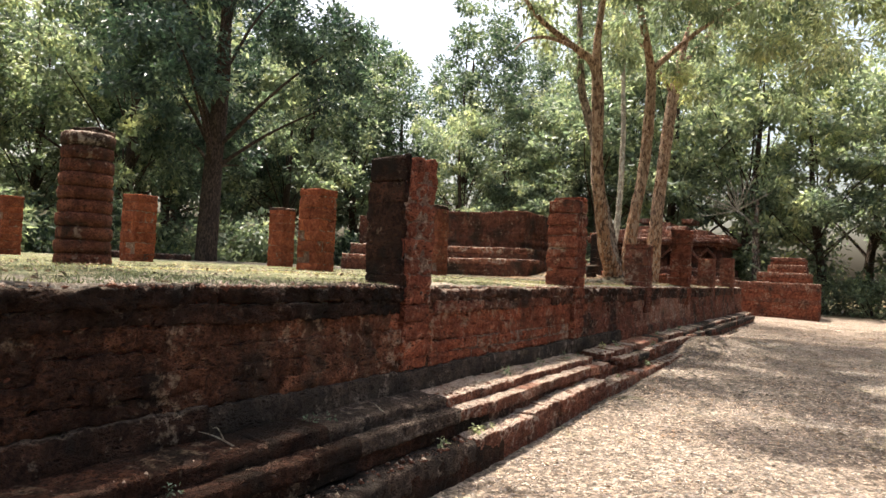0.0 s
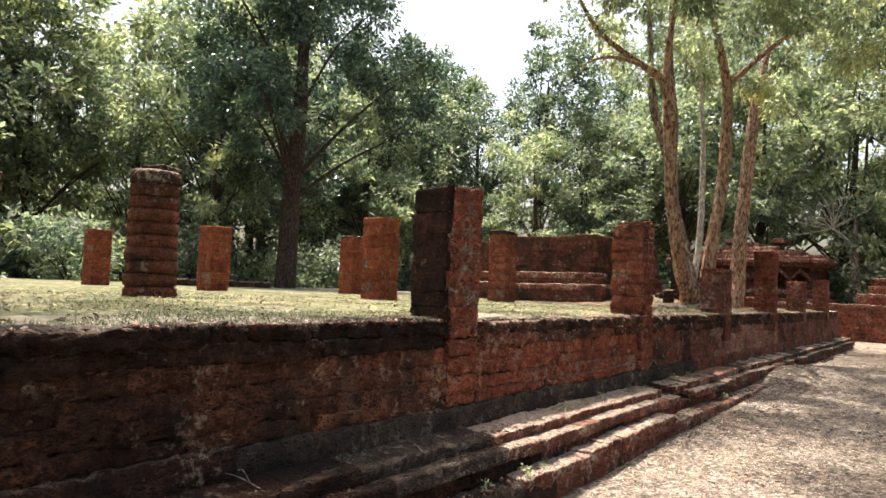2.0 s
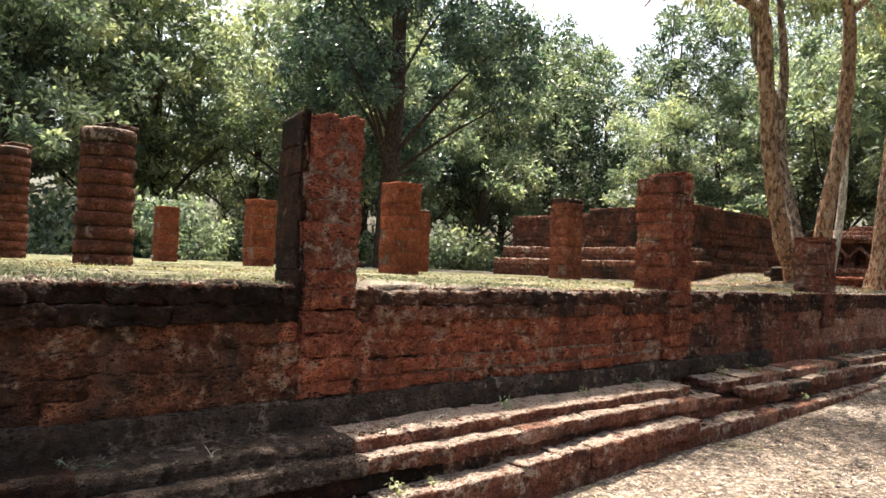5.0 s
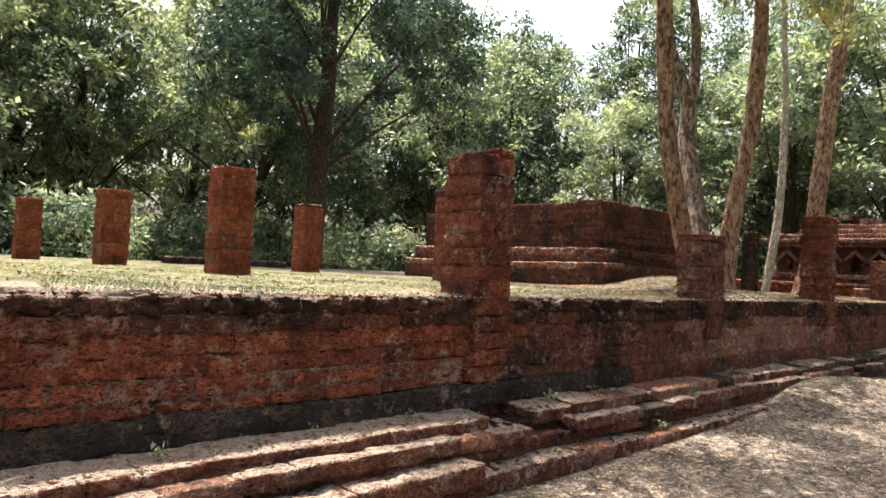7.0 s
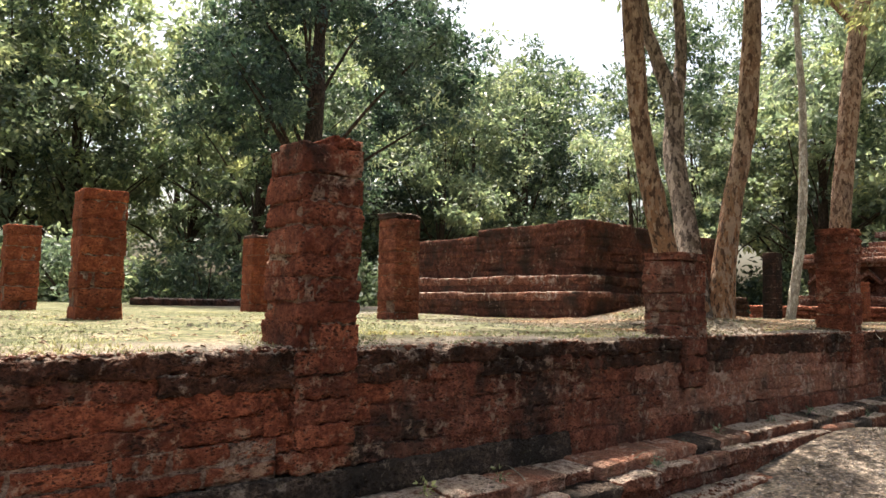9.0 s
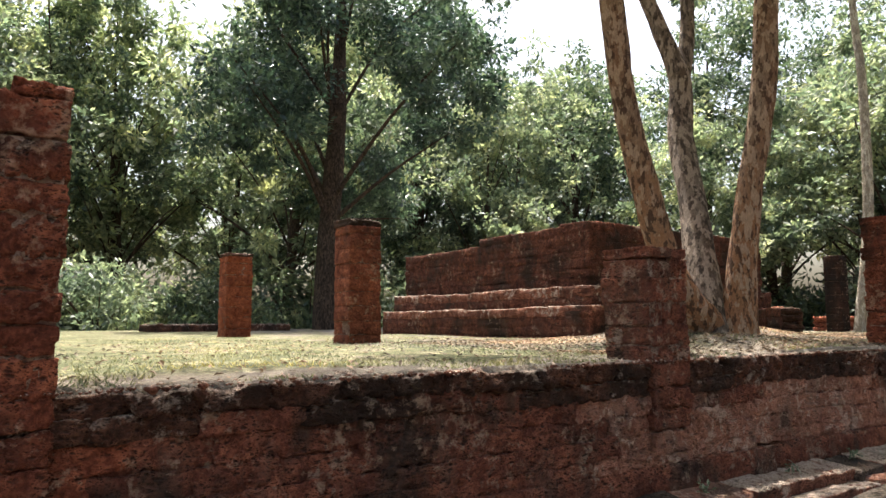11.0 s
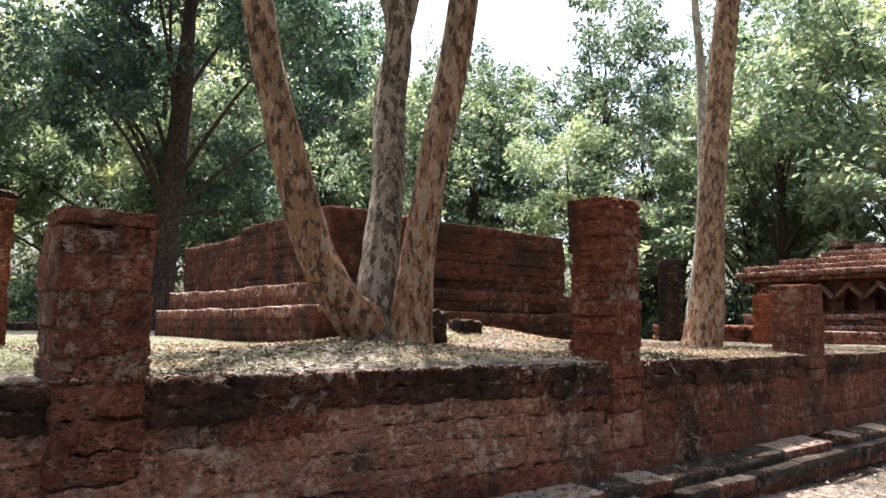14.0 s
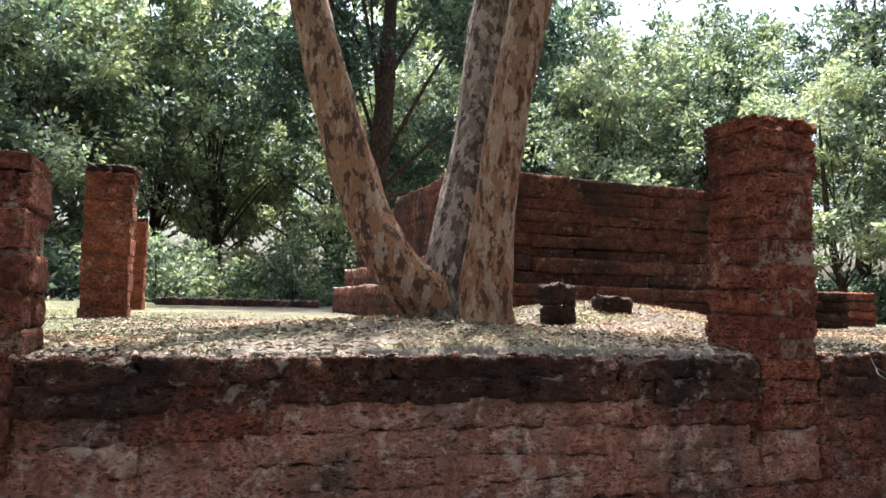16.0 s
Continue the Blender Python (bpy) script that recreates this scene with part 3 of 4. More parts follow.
# z0, z1, front, depth, length, material, roughness, missing share
COURSES = [
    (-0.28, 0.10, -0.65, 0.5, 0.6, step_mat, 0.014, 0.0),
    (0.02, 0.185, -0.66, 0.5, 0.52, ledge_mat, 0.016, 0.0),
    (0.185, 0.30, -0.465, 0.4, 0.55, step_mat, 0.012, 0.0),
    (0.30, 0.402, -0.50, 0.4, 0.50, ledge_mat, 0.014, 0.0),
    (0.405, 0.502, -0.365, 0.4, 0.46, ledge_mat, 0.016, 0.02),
    (0.50, 0.69, -0.062, 0.35, 0.7, foot_mat, 0.010, 0.0),
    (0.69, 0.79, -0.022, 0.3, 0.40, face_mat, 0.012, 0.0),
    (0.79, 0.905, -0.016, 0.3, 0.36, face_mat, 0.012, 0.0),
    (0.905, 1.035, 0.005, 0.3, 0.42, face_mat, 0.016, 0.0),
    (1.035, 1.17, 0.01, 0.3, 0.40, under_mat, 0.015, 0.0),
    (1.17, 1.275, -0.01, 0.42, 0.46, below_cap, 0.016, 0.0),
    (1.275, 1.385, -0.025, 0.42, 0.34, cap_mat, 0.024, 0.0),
]
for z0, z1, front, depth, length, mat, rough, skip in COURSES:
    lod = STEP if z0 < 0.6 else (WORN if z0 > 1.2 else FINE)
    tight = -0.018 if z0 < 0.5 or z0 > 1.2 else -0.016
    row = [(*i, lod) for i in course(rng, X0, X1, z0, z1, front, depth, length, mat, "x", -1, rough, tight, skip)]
    if z0 == 0.02:
        # the lowest ledge climbs to a break before the second pillar
        row = [(Matrix.Translation((0, 0, 0.105 * smooth(i[3], -1.2, 3.5) - 0.03 if i[3] < 3.8 else -0.01)) @ i[0], *i[1:]) for i in row]
    if z0 == 0.405:
        # the top ledge slopes outwards
        row = [(turned(i[0], 4.0), *i[1:]) for i in row]
    if z0 < 0.45:
        # past the second pillar the steps are broken and out of line
        for k, i in enumerate(row):
            if 4.4 < i[3] < 11.0:
                shift = Matrix.Translation((0, rng.uniform(-0.03, 0.02), rng.uniform(-0.018, 0.008)))
                row[k] = (shift @ turned(i[0], rng.uniform(-2.5, 2.5), rng.uniform(-1.5, 1.5), rng.uniform(-2, 2)), *i[1:])
        row = [i for i in row if i[3] < 4.4 or z0 < 0.0 or rng.random() > 0.04]
    items += row
near = [i for i in items if -2.4 < i[3] < 7.8 and i[0].translation.z > 0.0][:300]
chosen = set(id(i) for i in near)
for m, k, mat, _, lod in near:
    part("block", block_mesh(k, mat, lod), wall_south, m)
rest = [i for i in items if id(i) not in chosen]
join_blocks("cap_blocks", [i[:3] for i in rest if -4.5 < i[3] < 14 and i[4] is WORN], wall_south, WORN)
join_blocks("step_blocks", [i[:3] for i in rest if -4.5 < i[3] < 14 and i[4] is STEP], wall_south, STEP)
join_blocks("middle_blocks", [i[:3] for i in rest if -4.5 < i[3] < 14 and i[4] is FINE], wall_south, FINE)
join_blocks("farther_blocks", [i[:3] for i in rest if not -4.5 < i[3] < 14], wall_south, COARSE)


# pillars
def square_pillar(label, x, y, top, w, mat, seed, foot=None, h=0.155, broken=0.0, worn=0.007, base=TOP - 0.05, turn=0.0, west=False):
    """A laterite pillar laid in courses of two blocks; foot: the height to which it runs down in the wall's face."""
    rng = random.Random(seed)
    lod = FINE if y < 1 and x < 14 else MIDDLE
    root = tagged(new("laterite_pillar"), label, "pillar", "laterite pillars")
    root.matrix_basis = pose(x, y, base, 0, 0, turn)
    z, k = 0.0, 0
    slab("pillar_core", -w / 2 + 0.013, w / 2 - 0.013, -w / 2 + 0.013, w / 2 - 0.013, -0.1, top - base - 0.1 - broken, MORTAR, root)
    while z < top - base - 0.04:
        hh = min(h * rng.uniform(0.85, 1.15), top - base - z)
        if top - base - z - hh < 0.06:
            hh = top - base - z
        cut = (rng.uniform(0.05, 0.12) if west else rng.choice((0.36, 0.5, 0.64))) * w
        gone = z > top - base - broken
        for j, (a, b) in enumerate(((-w / 2, -w / 2 + cut), (-w / 2 + cut, w / 2))):
            if gone and j == k % 2:
                continue
            g = rng.uniform(-worn, worn)
            size = (b - a + 0.012 + abs(g), w + g, hh + 0.003)
            c = ((a + b) / 2, rng.uniform(-worn, worn), z + hh / 2)
            if k % 2 and not west:
                size, c = (w + g, b - a + 0.012 + abs(g), hh + 0.003), (rng.uniform(-worn, worn), (a + b) / 2, z + hh / 2)
            # west: the shaded, lichened side is put in as a dark slice of blocks
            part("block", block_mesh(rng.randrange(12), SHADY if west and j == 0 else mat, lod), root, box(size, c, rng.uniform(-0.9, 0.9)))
        z += hh
        k += 1
    if foot is not None:
        z = 0.02
        while base + z > foot + 0.05:
            hh = min(h * rng.uniform(0.85, 1.1), base + z - foot)
            size = (w * rng.uniform(0.96, 1.0), 0.3, hh + 0.004)
            part("block", block_mesh(rng.randrange(12), mat if base + z > 1.05 else face_mat(x, rng), lod), root,
                 box(size, (rng.uniform(-0.005, 0.005), -w / 2 + 0.15 - 0.012 + rng.uniform(-0.008, 0.008), z - hh / 2), rng.uniform(-1, 1) - turn))
            z -= hh
    return root


EDGE_Y = 0.17
square_pillar("tall square laterite pillar with lichened, shade-darkened west side at the wall edge", 0.01, EDGE_Y, 2.50, 0.42, RED, 1, 0.69, worn=0.010, turn=-9, west=True)
square_pillar("square laterite pillar with broken crumbling top at the wall edge", 4.24, EDGE_Y, 2.66, 0.42, RED, 2, 0.69, broken=0.14, worn=0.008)
square_pillar("short broken laterite pillar stump at the wall edge", 8.26, EDGE_Y, 2.20, 0.42, WALL, 3, 0.69, worn=0.008)
square_pillar("square laterite pillar of bulging blocks at the wall edge", 12.31, EDGE_Y, 2.78, 0.42, RED, 4, 0.69, h=0.135, worn=0.013)
square_pillar("square laterite pillar at the wall edge beyond the tree", 16.0, EDGE_Y, 2.22, 0.42, WALL, 5, 1.1)
square_pillar("square laterite pillar near the end of the wall", 20.2, EDGE_Y, 2.4, 0.42, WALL, 6, 1.1)
IN = "square orange laterite pillar standing in the grass"
square_pillar(IN, 4.05, 4.60, 2.81, 0.45, BRIGHT, 7, h=0.2)
capped = square_pillar("square laterite pillar with two loose capstones in the grass", 8.20, 4.72, 2.89, 0.44, RED, 8, h=0.17)
part("capstone", block_mesh(2, CAP), capped, box((0.21, 0.42, 0.085), (-0.13, 0.0, 1.57), 3))
part("capstone", block_mesh(5, CAP), capped, box((0.24, 0.40, 0.09), (0.13, 0.01, 1.573), -4))
square_pillar(IN, 3.99, 9.28, 2.77, 0.47, BRIGHT, 9, h=0.2)
capped = square_pillar("square orange laterite pillar with a dark flat capstone", 8.0, 9.14, 2.84, 0.46, BRIGHT, 10, h=0.2)
part("capstone", block_mesh(7, CAP), capped, box((0.46, 0.46, 0.07), (0.0, 0.0, 1.512), 5))
square_pillar(IN, 3.43, 13.15, 2.73, 0.45, BRIGHT, 11, h=0.17)
square_pillar(IN, -0.95, 13.1, 2.50, 0.45, BRIGHT, 12, h=0.17)
square_pillar("slim dark laterite pillar beside the tree", 20.9, 5.0, 3.2, 0.36, NEAR_BLACK, 13)
square_pillar("short orange laterite pillar stump in the grass", 21.3, 3.05, 2.4, 0.42, BRIGHT, 14)


def drum_mesh(seed, mat):
    rng = random.Random(seed)
    verts, faces, n = [], [], 22
    prof = [(0.0, 0.90), (0.12, 0.975), (0.5, 1.0), (0.88, 0.975), (1.0, 0.90)]
    for z, r in prof:
        for k in range(n):
            a = 2 * math.pi * k / n
            q = r * (1 + rng.uniform(-0.018, 0.018))
            verts.append((0.5 * q * math.cos(a), 0.5 * q * math.sin(a), z - 0.5 + rng.uniform(-0.03, 0.03)))
    for i in range(len(prof) - 1):
        for k in range(n):
            faces.append([i * n + k, i * n + (k + 1) % n, (i + 1) * n + (k + 1) % n, (i + 1) * n + k])
    faces.append(list(range(n))[::-1])
    faces.append(list(range((len(prof) - 1) * n, len(prof) * n)))
    return mesh_of("drum", verts, faces, mat, True)


DRUMS = [drum_mesh(i, DRUM) for i in range(5)]
DRUM_CAP = drum_mesh(9, CAP)


def round_column(x, y, top, d, seed, label):
    rng = random.Random(seed)
    root = tagged(new("round_column"), label, "column", "round columns")
    root.matrix_basis = pose(x, y, TOP - 0.03)
    z, k, total = 0.0, 0, top - TOP + 0.03
    n = round(total / 0.148)
    for k in range(n):
        h = total / n
        me = DRUM_CAP if k == n - 1 else DRUMS[rng.randrange(5)]
        dd = d * rng.uniform(0.97, 1.02) * (1.04 - 0.08 * k / n)
        part("drum", me, root, box((dd, dd, h + 0.004), (rng.uniform(-0.012, 0.012), rng.uniform(-0.012, 0.012), z + h / 2), rng.uniform(0, 360)))
        z += h
    part("loose_stone", block_mesh(3, CAP), root, box((d * 0.6, d * 0.55, 0.09), (0.1, 0.05, z + 0.035), 20))
    return root


round_column(-0.2, 4.49, 2.93, 0.60, 1, "round laterite column of stacked drums with dark cap")
round_column(-0.42, 9.38, 3.22, 0.60, 2, "round laterite column of stacked drums in the grass")


# the walled hall
def hall():
    root = tagged(new("ruined_hall"), "ruined laterite hall with thick dark walls and stepped base", "ruin", kind="structure")
    rng = random.Random(21)
    x0, x1, y0, y1 = 11.84, 16.4, 4.15, 9.58
    its = []
    z, k = TOP - 0.1, 0
    while z < 3.5:
        h = 0.145 * rng.uniform(0.9, 1.1)
        rel = z - TOP
        out = 0.36 if rel < 0.36 else (0.18 if rel < 0.68 else 0.0)
        lip = 0.20 < rel < 0.36 or 0.53 < rel < 0.68
        west = LEDGE if lip else HALL
        south = HALL
        lo, hi = y0 - out, y1 + out
        for m, s, mt, mid in course(rng, lo, hi, z, z + h, x0 - out, 0.6, 0.7, west, "y", -1, 0.007, -0.016):
            if z + h < 3.12 + 0.16 * smooth(mid, 8.4, 5.0) + 0.02 * noise.noise((mid * 1.5, 1, 0)):
                its.append((m, s, mt))
        for m, s, mt, mid in course(rng, x0 - out, x1, z, z + h, y0 - out, 0.6, 0.8, south, "x", -1, 0.025, -0.010):
            if z + h < 3.29 + 0.03 * noise.noise((mid * 1.3, 3, 0)):
                its.append((m, s, mt))
        z += h
        k += 1
    for m, s, mt in its[:300]:
        part("block", block_mesh(s, mt, MIDDLE), root, m)
    join_blocks("upper_blocks", its[300:], root, MIDDLE)
    slab("west_core", x0 + 0.1, x0 + 0.7, y0 + 0.1, y1 - 0.1, 1.2, 2.98, CORE, root)
    slab("south_core", x0 + 0.1, x1 - 0.05, y0 + 0.1, y0 + 0.7, 1.2, 2.98, CORE, root)
    slab("north_wall", x0 + 0.1, x1 - 0.1, y1 - 0.7, y1 - 0.1, 1.2, 2.7, CORE, root)
    slab("east_wall", x1 - 0.7, x1 - 0.1, y0 + 0.75, y1 - 0.75, 1.2, 2.8, CORE, root)


hall()


# the niched shrine hall beyond the platform
def arch_panel(w, h, wide, rise, sill, depth, mat):
    """A wall piece with a pointed niche recessed in it, facing -x, from y = 0 to w."""
    n = 7
    pts = [(w / 2 - wide / 2, sill)]
    for i in range(n + 1):
        t = i / n
        pts.append((w / 2 - wide / 2 * math.cos(t * math.pi / 2) ** 0.8, sill + rise * 0.55 + rise * 0.45 * math.sin(t * math.pi / 2)))
    right = [(w - y, z) for y, z in pts[-2::-1]]
    loop = pts + right
    verts, faces = [], []
    for y, z in loop:
        verts.append((0, y, z))
    for y, z in loop:
        verts.append((depth, y, z))
    m = len(loop)
    for i in range(m):
        j = (i + 1) % m
        faces.append([i, j, m + j, m + i])
    faces.append([m + i for i in range(m)])
    o = len(verts)
    verts += [(0, 0, 0), (0, w, 0), (0, w, h), (0, 0, h), (0, w / 2, h)]
    half = len(pts) - 1
    left = [i for i in range(half + 1)]
    rgt = [i for i in range(half, m)]
    faces.append([o, 0 + 0] + left[1:] + [o + 4, o + 3])
    faces.append([o + 1, o + 2, o + 4] + rgt)
    faces.append([o, o + 1, m - 1, 0])
    return verts, faces


def shrine_hall():
    root = tagged(new("shrine_hall"), "dark laterite shrine with stepped roof and pointed niches", "ruin", kind="structure")
    rng = random.Random(31)
    xf, ya, yb = 32.0, 2.0, 8.6
    its = []
    z, k = 0.0, 0
    steps = [(0.0, 1.5, 0.7), (1.5, 1.85, 0.5), (1.85, 2.25, 0.3), (2.25, 3.4, 0.0), (3.4, 3.55, 0.3), (3.55, 3.75, 0.45), (3.75, 3.95, 0.25),
             (3.95, 4.2, -0.35), (4.2, 4.45, -0.9), (4.45, 4.7, -1.4), (4.7, 4.95, -1.9)]
    for z0, z1, out in steps:
        nz = max(1, round((z1 - z0) / 0.2))
        for i in range(nz):
            a, b = z0 + (z1 - z0) * i / nz, z0 + (z1 - z0) * (i + 1) / nz
            mat = LEDGE if i == nz - 1 else (HALL if rng.random() < 0.7 else CAP)
            trim = max(0.0, -out) * 1.2
            if not 2.25 <= z0 < 3.4:
                its += [q[:3] for q in course(rng, ya - out + trim, yb + out - trim, a, b, xf - out, 1.2, 0.7, mat, "y", -1, 0.02)]
            its += [q[:3] for q in course(rng, xf - out, 36, a, b, yb + out - trim, 0.6, 0.7, mat, "x", 1, 0.02)]
            its += [q[:3] for q in course(rng, xf - out, 36, a, b, ya - out + trim, 0.6, 0.7, mat, "x", -1, 0.02)]
    join_blocks("stone_courses", its, root)
    slab("hall_core", xf + 0.42, 36, ya + 0.1, yb - 0.1, 0, 3.6, CORE, root)
    slab("roof_core", xf + 1.0, 36, ya + 1.2, yb - 1.2, 3.6, 4.3, CORE, root)
    w = 0.9
    y = yb - 0.05
    k = 0
    while y - w > ya:
        v, f = arch_panel(w, 1.16, 0.42, 0.62, 0.12, 0.32, WALL)
        niche = part("niche", mesh_of("niche", v, f, HALL), root, pose(xf, y - w, 2.245))
        gv = [(-0.22, 0.02, 0.60), (-0.22, w / 2, 1.06), (-0.22, w - 0.02, 0.60), (-0.22, w - 0.02, 0.46), (-0.22, w / 2, 0.88), (-0.22, 0.02, 0.46)]
        gv += [(0.0, b, c) for a, b, c in gv]
        gf = [[0, 1, 4, 5], [1, 2, 3, 4], [0, 6, 7, 1], [1, 7, 8, 2], [5, 4, 10, 11], [4, 3, 9, 10], [0, 5, 11, 6], [2, 8, 9, 3]]
        part("gable", mesh_of("gable", gv, gf, LEDGE), niche)
        y -= w
        k += 1


shrine_hall()


def stepped_terrace():
    root = tagged(new("stepped_terrace"), "low red laterite terrace with a stepped top at the path's end", "ruin", kind="structure")
    rng = random.Random(41)
    its = []
    for z0, z1, xa, ya, yb in ((-0.2, 1.68, 27.6, -2.45, 6.0), (1.68, 2.1, 28.1, -2.1, 0.0), (2.1, 2.45, 28.3, -1.9, -0.4), (2.45, 2.78, 28.4, -1.85, -0.5)):
        n = max(1, round((z1 - z0) / 0.17))
        for i in range(n):
            a, b = z0 + (z1 - z0) * i / n, z0 + (z1 - z0) * (i + 1) / n
            mat = LEDGE if i == n - 1 else (RED if rng.random() < 0.8 else WALL)
            its += [q[:3] for q in course(rng, ya, yb, a, b, xa, 0.5, 0.5, mat, "y", -1, 0.015)]
            its += [q[:3] for q in course(rng, xa, 31.5, a, b, ya, 0.5, 0.5, mat, "x", -1, 0.015)]
        slab("terrace_core", xa + 0.1, 31.4, ya + 0.1, yb - 0.1, z0, z1 - 0.03, CORE, root)
    join_blocks("stone_courses", its, root)


stepped_terrace()


def small_ruin(name, label, category, x, y, w, d, h, mat, seed, z=TOP, turn=0.0, rows=0.15):
    """A low stack of blocks, laid in courses on the turf."""
    rng = random.Random(seed)
    root = tagged(new(name), label, category)
    root.matrix_basis = pose(x, y, z - 0.03, 0, 0, turn)
    n = max(1, round(h / rows))
    for i in range(n):
        a = -w / 2
        while a < w / 2 - 0.04:
            ln = min(rng.uniform(0.3, 0.5), w / 2 - a)
            if w / 2 - a - ln < 0.12:
                ln = w / 2 - a
            part("block", block_mesh(rng.randrange(12), mat, WORN), root,
                 box((ln, d * rng.uniform(0.94, 1.03), h / n + 0.004), (a + ln / 2, rng.uniform(-0.02, 0.02), (i + 0.5) * h / n), rng.uniform(-2, 2)))
            a += ln
    return root


small_ruin("stone_stub", "dark lichened stone stub standing before the hall", "stone", 12.12, 2.35, 0.26, 0.24, 0.36, NEAR_BLACK, 51, 1.50, 25, 0.18)
small_ruin("stone_stub", "broken laterite lump half sunk in the mound", "stone", 12.95, 2.75, 0.34, 0.3, 0.18, NEAR_BLACK, 52, 1.60, -15, 0.2)
small_ruin("low_wall", "low dark laterite wall remnant behind the hall", "ruin", 17.6, 4.6, 0.9, 0.6, 0.55, NEAR_BLACK, 53, TOP, 60)
small_ruin("low_wall", "low red laterite wall remnant with pale top", "ruin", 20.2, 6.6, 2.2, 0.6, 0.62, RED, 54, TOP, 62)
small_ruin("low_wall", "long low line of laterite blocks in the grass", "ruin", 10.2, 17.6, 4.6, 0.5, 0.24, CAP, 55, TOP, 12, 0.2)
small_ruin("low_wall", "red laterite kerb in front of the shrine", "ruin", 22.2, 4.4, 3.6, 0.4, 0.4, RED, 56, TOP, 90)


# trees on the platform
def limb_tree(label, pieces, centres, radii, per, size, leaf, bark, droop=0.8):
    root = tagged(new("tree"), label, "tree")
    trunk = None
    for name, pts, rad, seed in pieces:
        made = part(name, mesh_of(name, *tube(pts, rad, 16, seed, 0.05), BARK_GREY if seed in (2, 4) else bark, True), trunk if name == "limb" else root)
        if name == "trunk" and trunk is None:
            trunk = made
    nr = np.random.default_rng(len(pieces) + 77)
    co, tri = leaves(nr, centres, radii, per, size, droop, 0.36)
    part("crown", fast_mesh("crown", co, None, leaf, tri), root)
    return root


def canopy(rng, cx, cy, z0, z1, spread, n, deep=1.0):
    out, rad = [], []
    for _ in range(n):
        a, r = rng.uniform(0, 6.283), spread * math.sqrt(rng.random())
        s = rng.uniform(0.35, 0.8)
        out.append((cx + r * math.cos(a), cy + r * math.sin(a) * deep, rng.uniform(z0, z1) - 0.05 * r * r * 0.5))
        rad.append((s, s, s * 0.8))
    return out, rad


rng = random.Random(5)
ca, ra = canopy(rng, 9.8, -1.1, 7.5, 11.0, 6.4, 185, 0.72)
limb_tree("tall tree with three flaking tan and grey trunks from one base", [
    ("trunk", [(10.85, 1.30, 1.3), (10.70, 1.37, 1.58), (10.42, 1.34, 1.80), (10.17, 1.42, 2.22), (9.98, 1.46, 2.79), (9.80, 1.49, 3.4), (9.65, 1.51, 4.0), (9.55, 1.50, 4.6), (9.48, 1.52, 5.4), (9.5, 1.62, 6.2), (9.05, 2.0, 6.55), (8.3, 2.6, 7.1), (7.8, 3.0, 8.0)],
     [0.30, 0.23, 0.18, 0.16, 0.145, 0.135, 0.13, 0.125, 0.12, 0.115, 0.07, 0.05, 0.02], 1),
    ("trunk", [(10.74, 1.33, 1.3), (10.74, 1.36, 1.7), (10.86, 1.52, 2.25), (11.10, 1.78, 3.12), (11.27, 2.03, 3.95), (11.42, 2.12, 4.75), (11.28, 2.35, 5.6), (11.12, 2.5, 6.5), (11.0, 2.6, 9.2)],
     [0.28, 0.21, 0.175, 0.165, 0.155, 0.13, 0.105, 0.095, 0.03], 2),
    ("trunk", [(10.92, 1.10, 1.3), (10.91, 1.12, 1.62), (10.95, 1.09, 2.23), (11.05, 1.0, 3.16), (11.18, 0.89, 4.07), (11.25, 0.84, 5.0), (11.27, 0.82, 6.4), (11.0, 1.0, 7.6), (10.7, 1.3, 9.2)],
     [0.25, 0.185, 0.15, 0.135, 0.13, 0.125, 0.11, 0.08, 0.03], 3),
    ("limb", [(11.25, 2.0, 3.9), (11.45, 2.1, 4.7), (11.62, 2.12, 5.4), (11.66, 2.15, 6.2), (11.5, 2.2, 7.4), (11.4, 2.2, 9.0)], [0.11, 0.095, 0.09, 0.085, 0.06, 0.02], 4),
    ("limb", [(9.5, 1.6, 6.1), (9.6, 1.6, 7.0), (9.9, 1.5, 8.6)], [0.10, 0.08, 0.02], 5),
    ("limb", [(9.15, 1.9, 6.5), (8.4, 2.3, 6.55), (7.7, 2.5, 6.3), (7.4, 2.6, 6.0)], [0.05, 0.035, 0.025, 0.01], 15),
    ("limb", [(11.26, 0.8, 6.5), (11.8, 0.0, 7.4), (12.6, -1.0, 8.4)], [0.08, 0.05, 0.02], 6),
], ca, ra, 290, 0.165, LEAF_LIGHT, BARK)
ca, ra = canopy(rng, 18.2, 0.2, 10.2, 14.0, 6.2, 120)
# extra clumps above the view, added to cast shade on the path
more, size = canopy(rng, 14.6, -0.6, 9.0, 10.6, 2.5, 34)
ca, ra = ca + more, ra + size
limb_tree("tall tree with one leaning flaking tan trunk", [
    ("trunk", [(17.08, 2.08, 1.1), (17.11, 2.06, 1.5), (17.2, 1.99, 2.17), (17.27, 1.93, 3.7), (17.42, 1.8, 5.6), (17.6, 1.65, 7.4), (17.85, 1.45, 9.0), (18.3, 1.1, 11.0)],
     [0.42, 0.30, 0.225, 0.20, 0.19, 0.17, 0.12, 0.03], 7),
    ("limb", [(17.65, 1.6, 7.5), (17.0, 2.4, 8.8), (16.0, 3.0, 10)], [0.10, 0.06, 0.02], 8),
    ("limb", [(17.85, 1.4, 8.6), (18.8, 0.8, 9.8), (19.5, 0.0, 11)], [0.08, 0.06, 0.02], 9),
], ca, ra, 170, 0.18, LEAF_LIGHT, BARK)
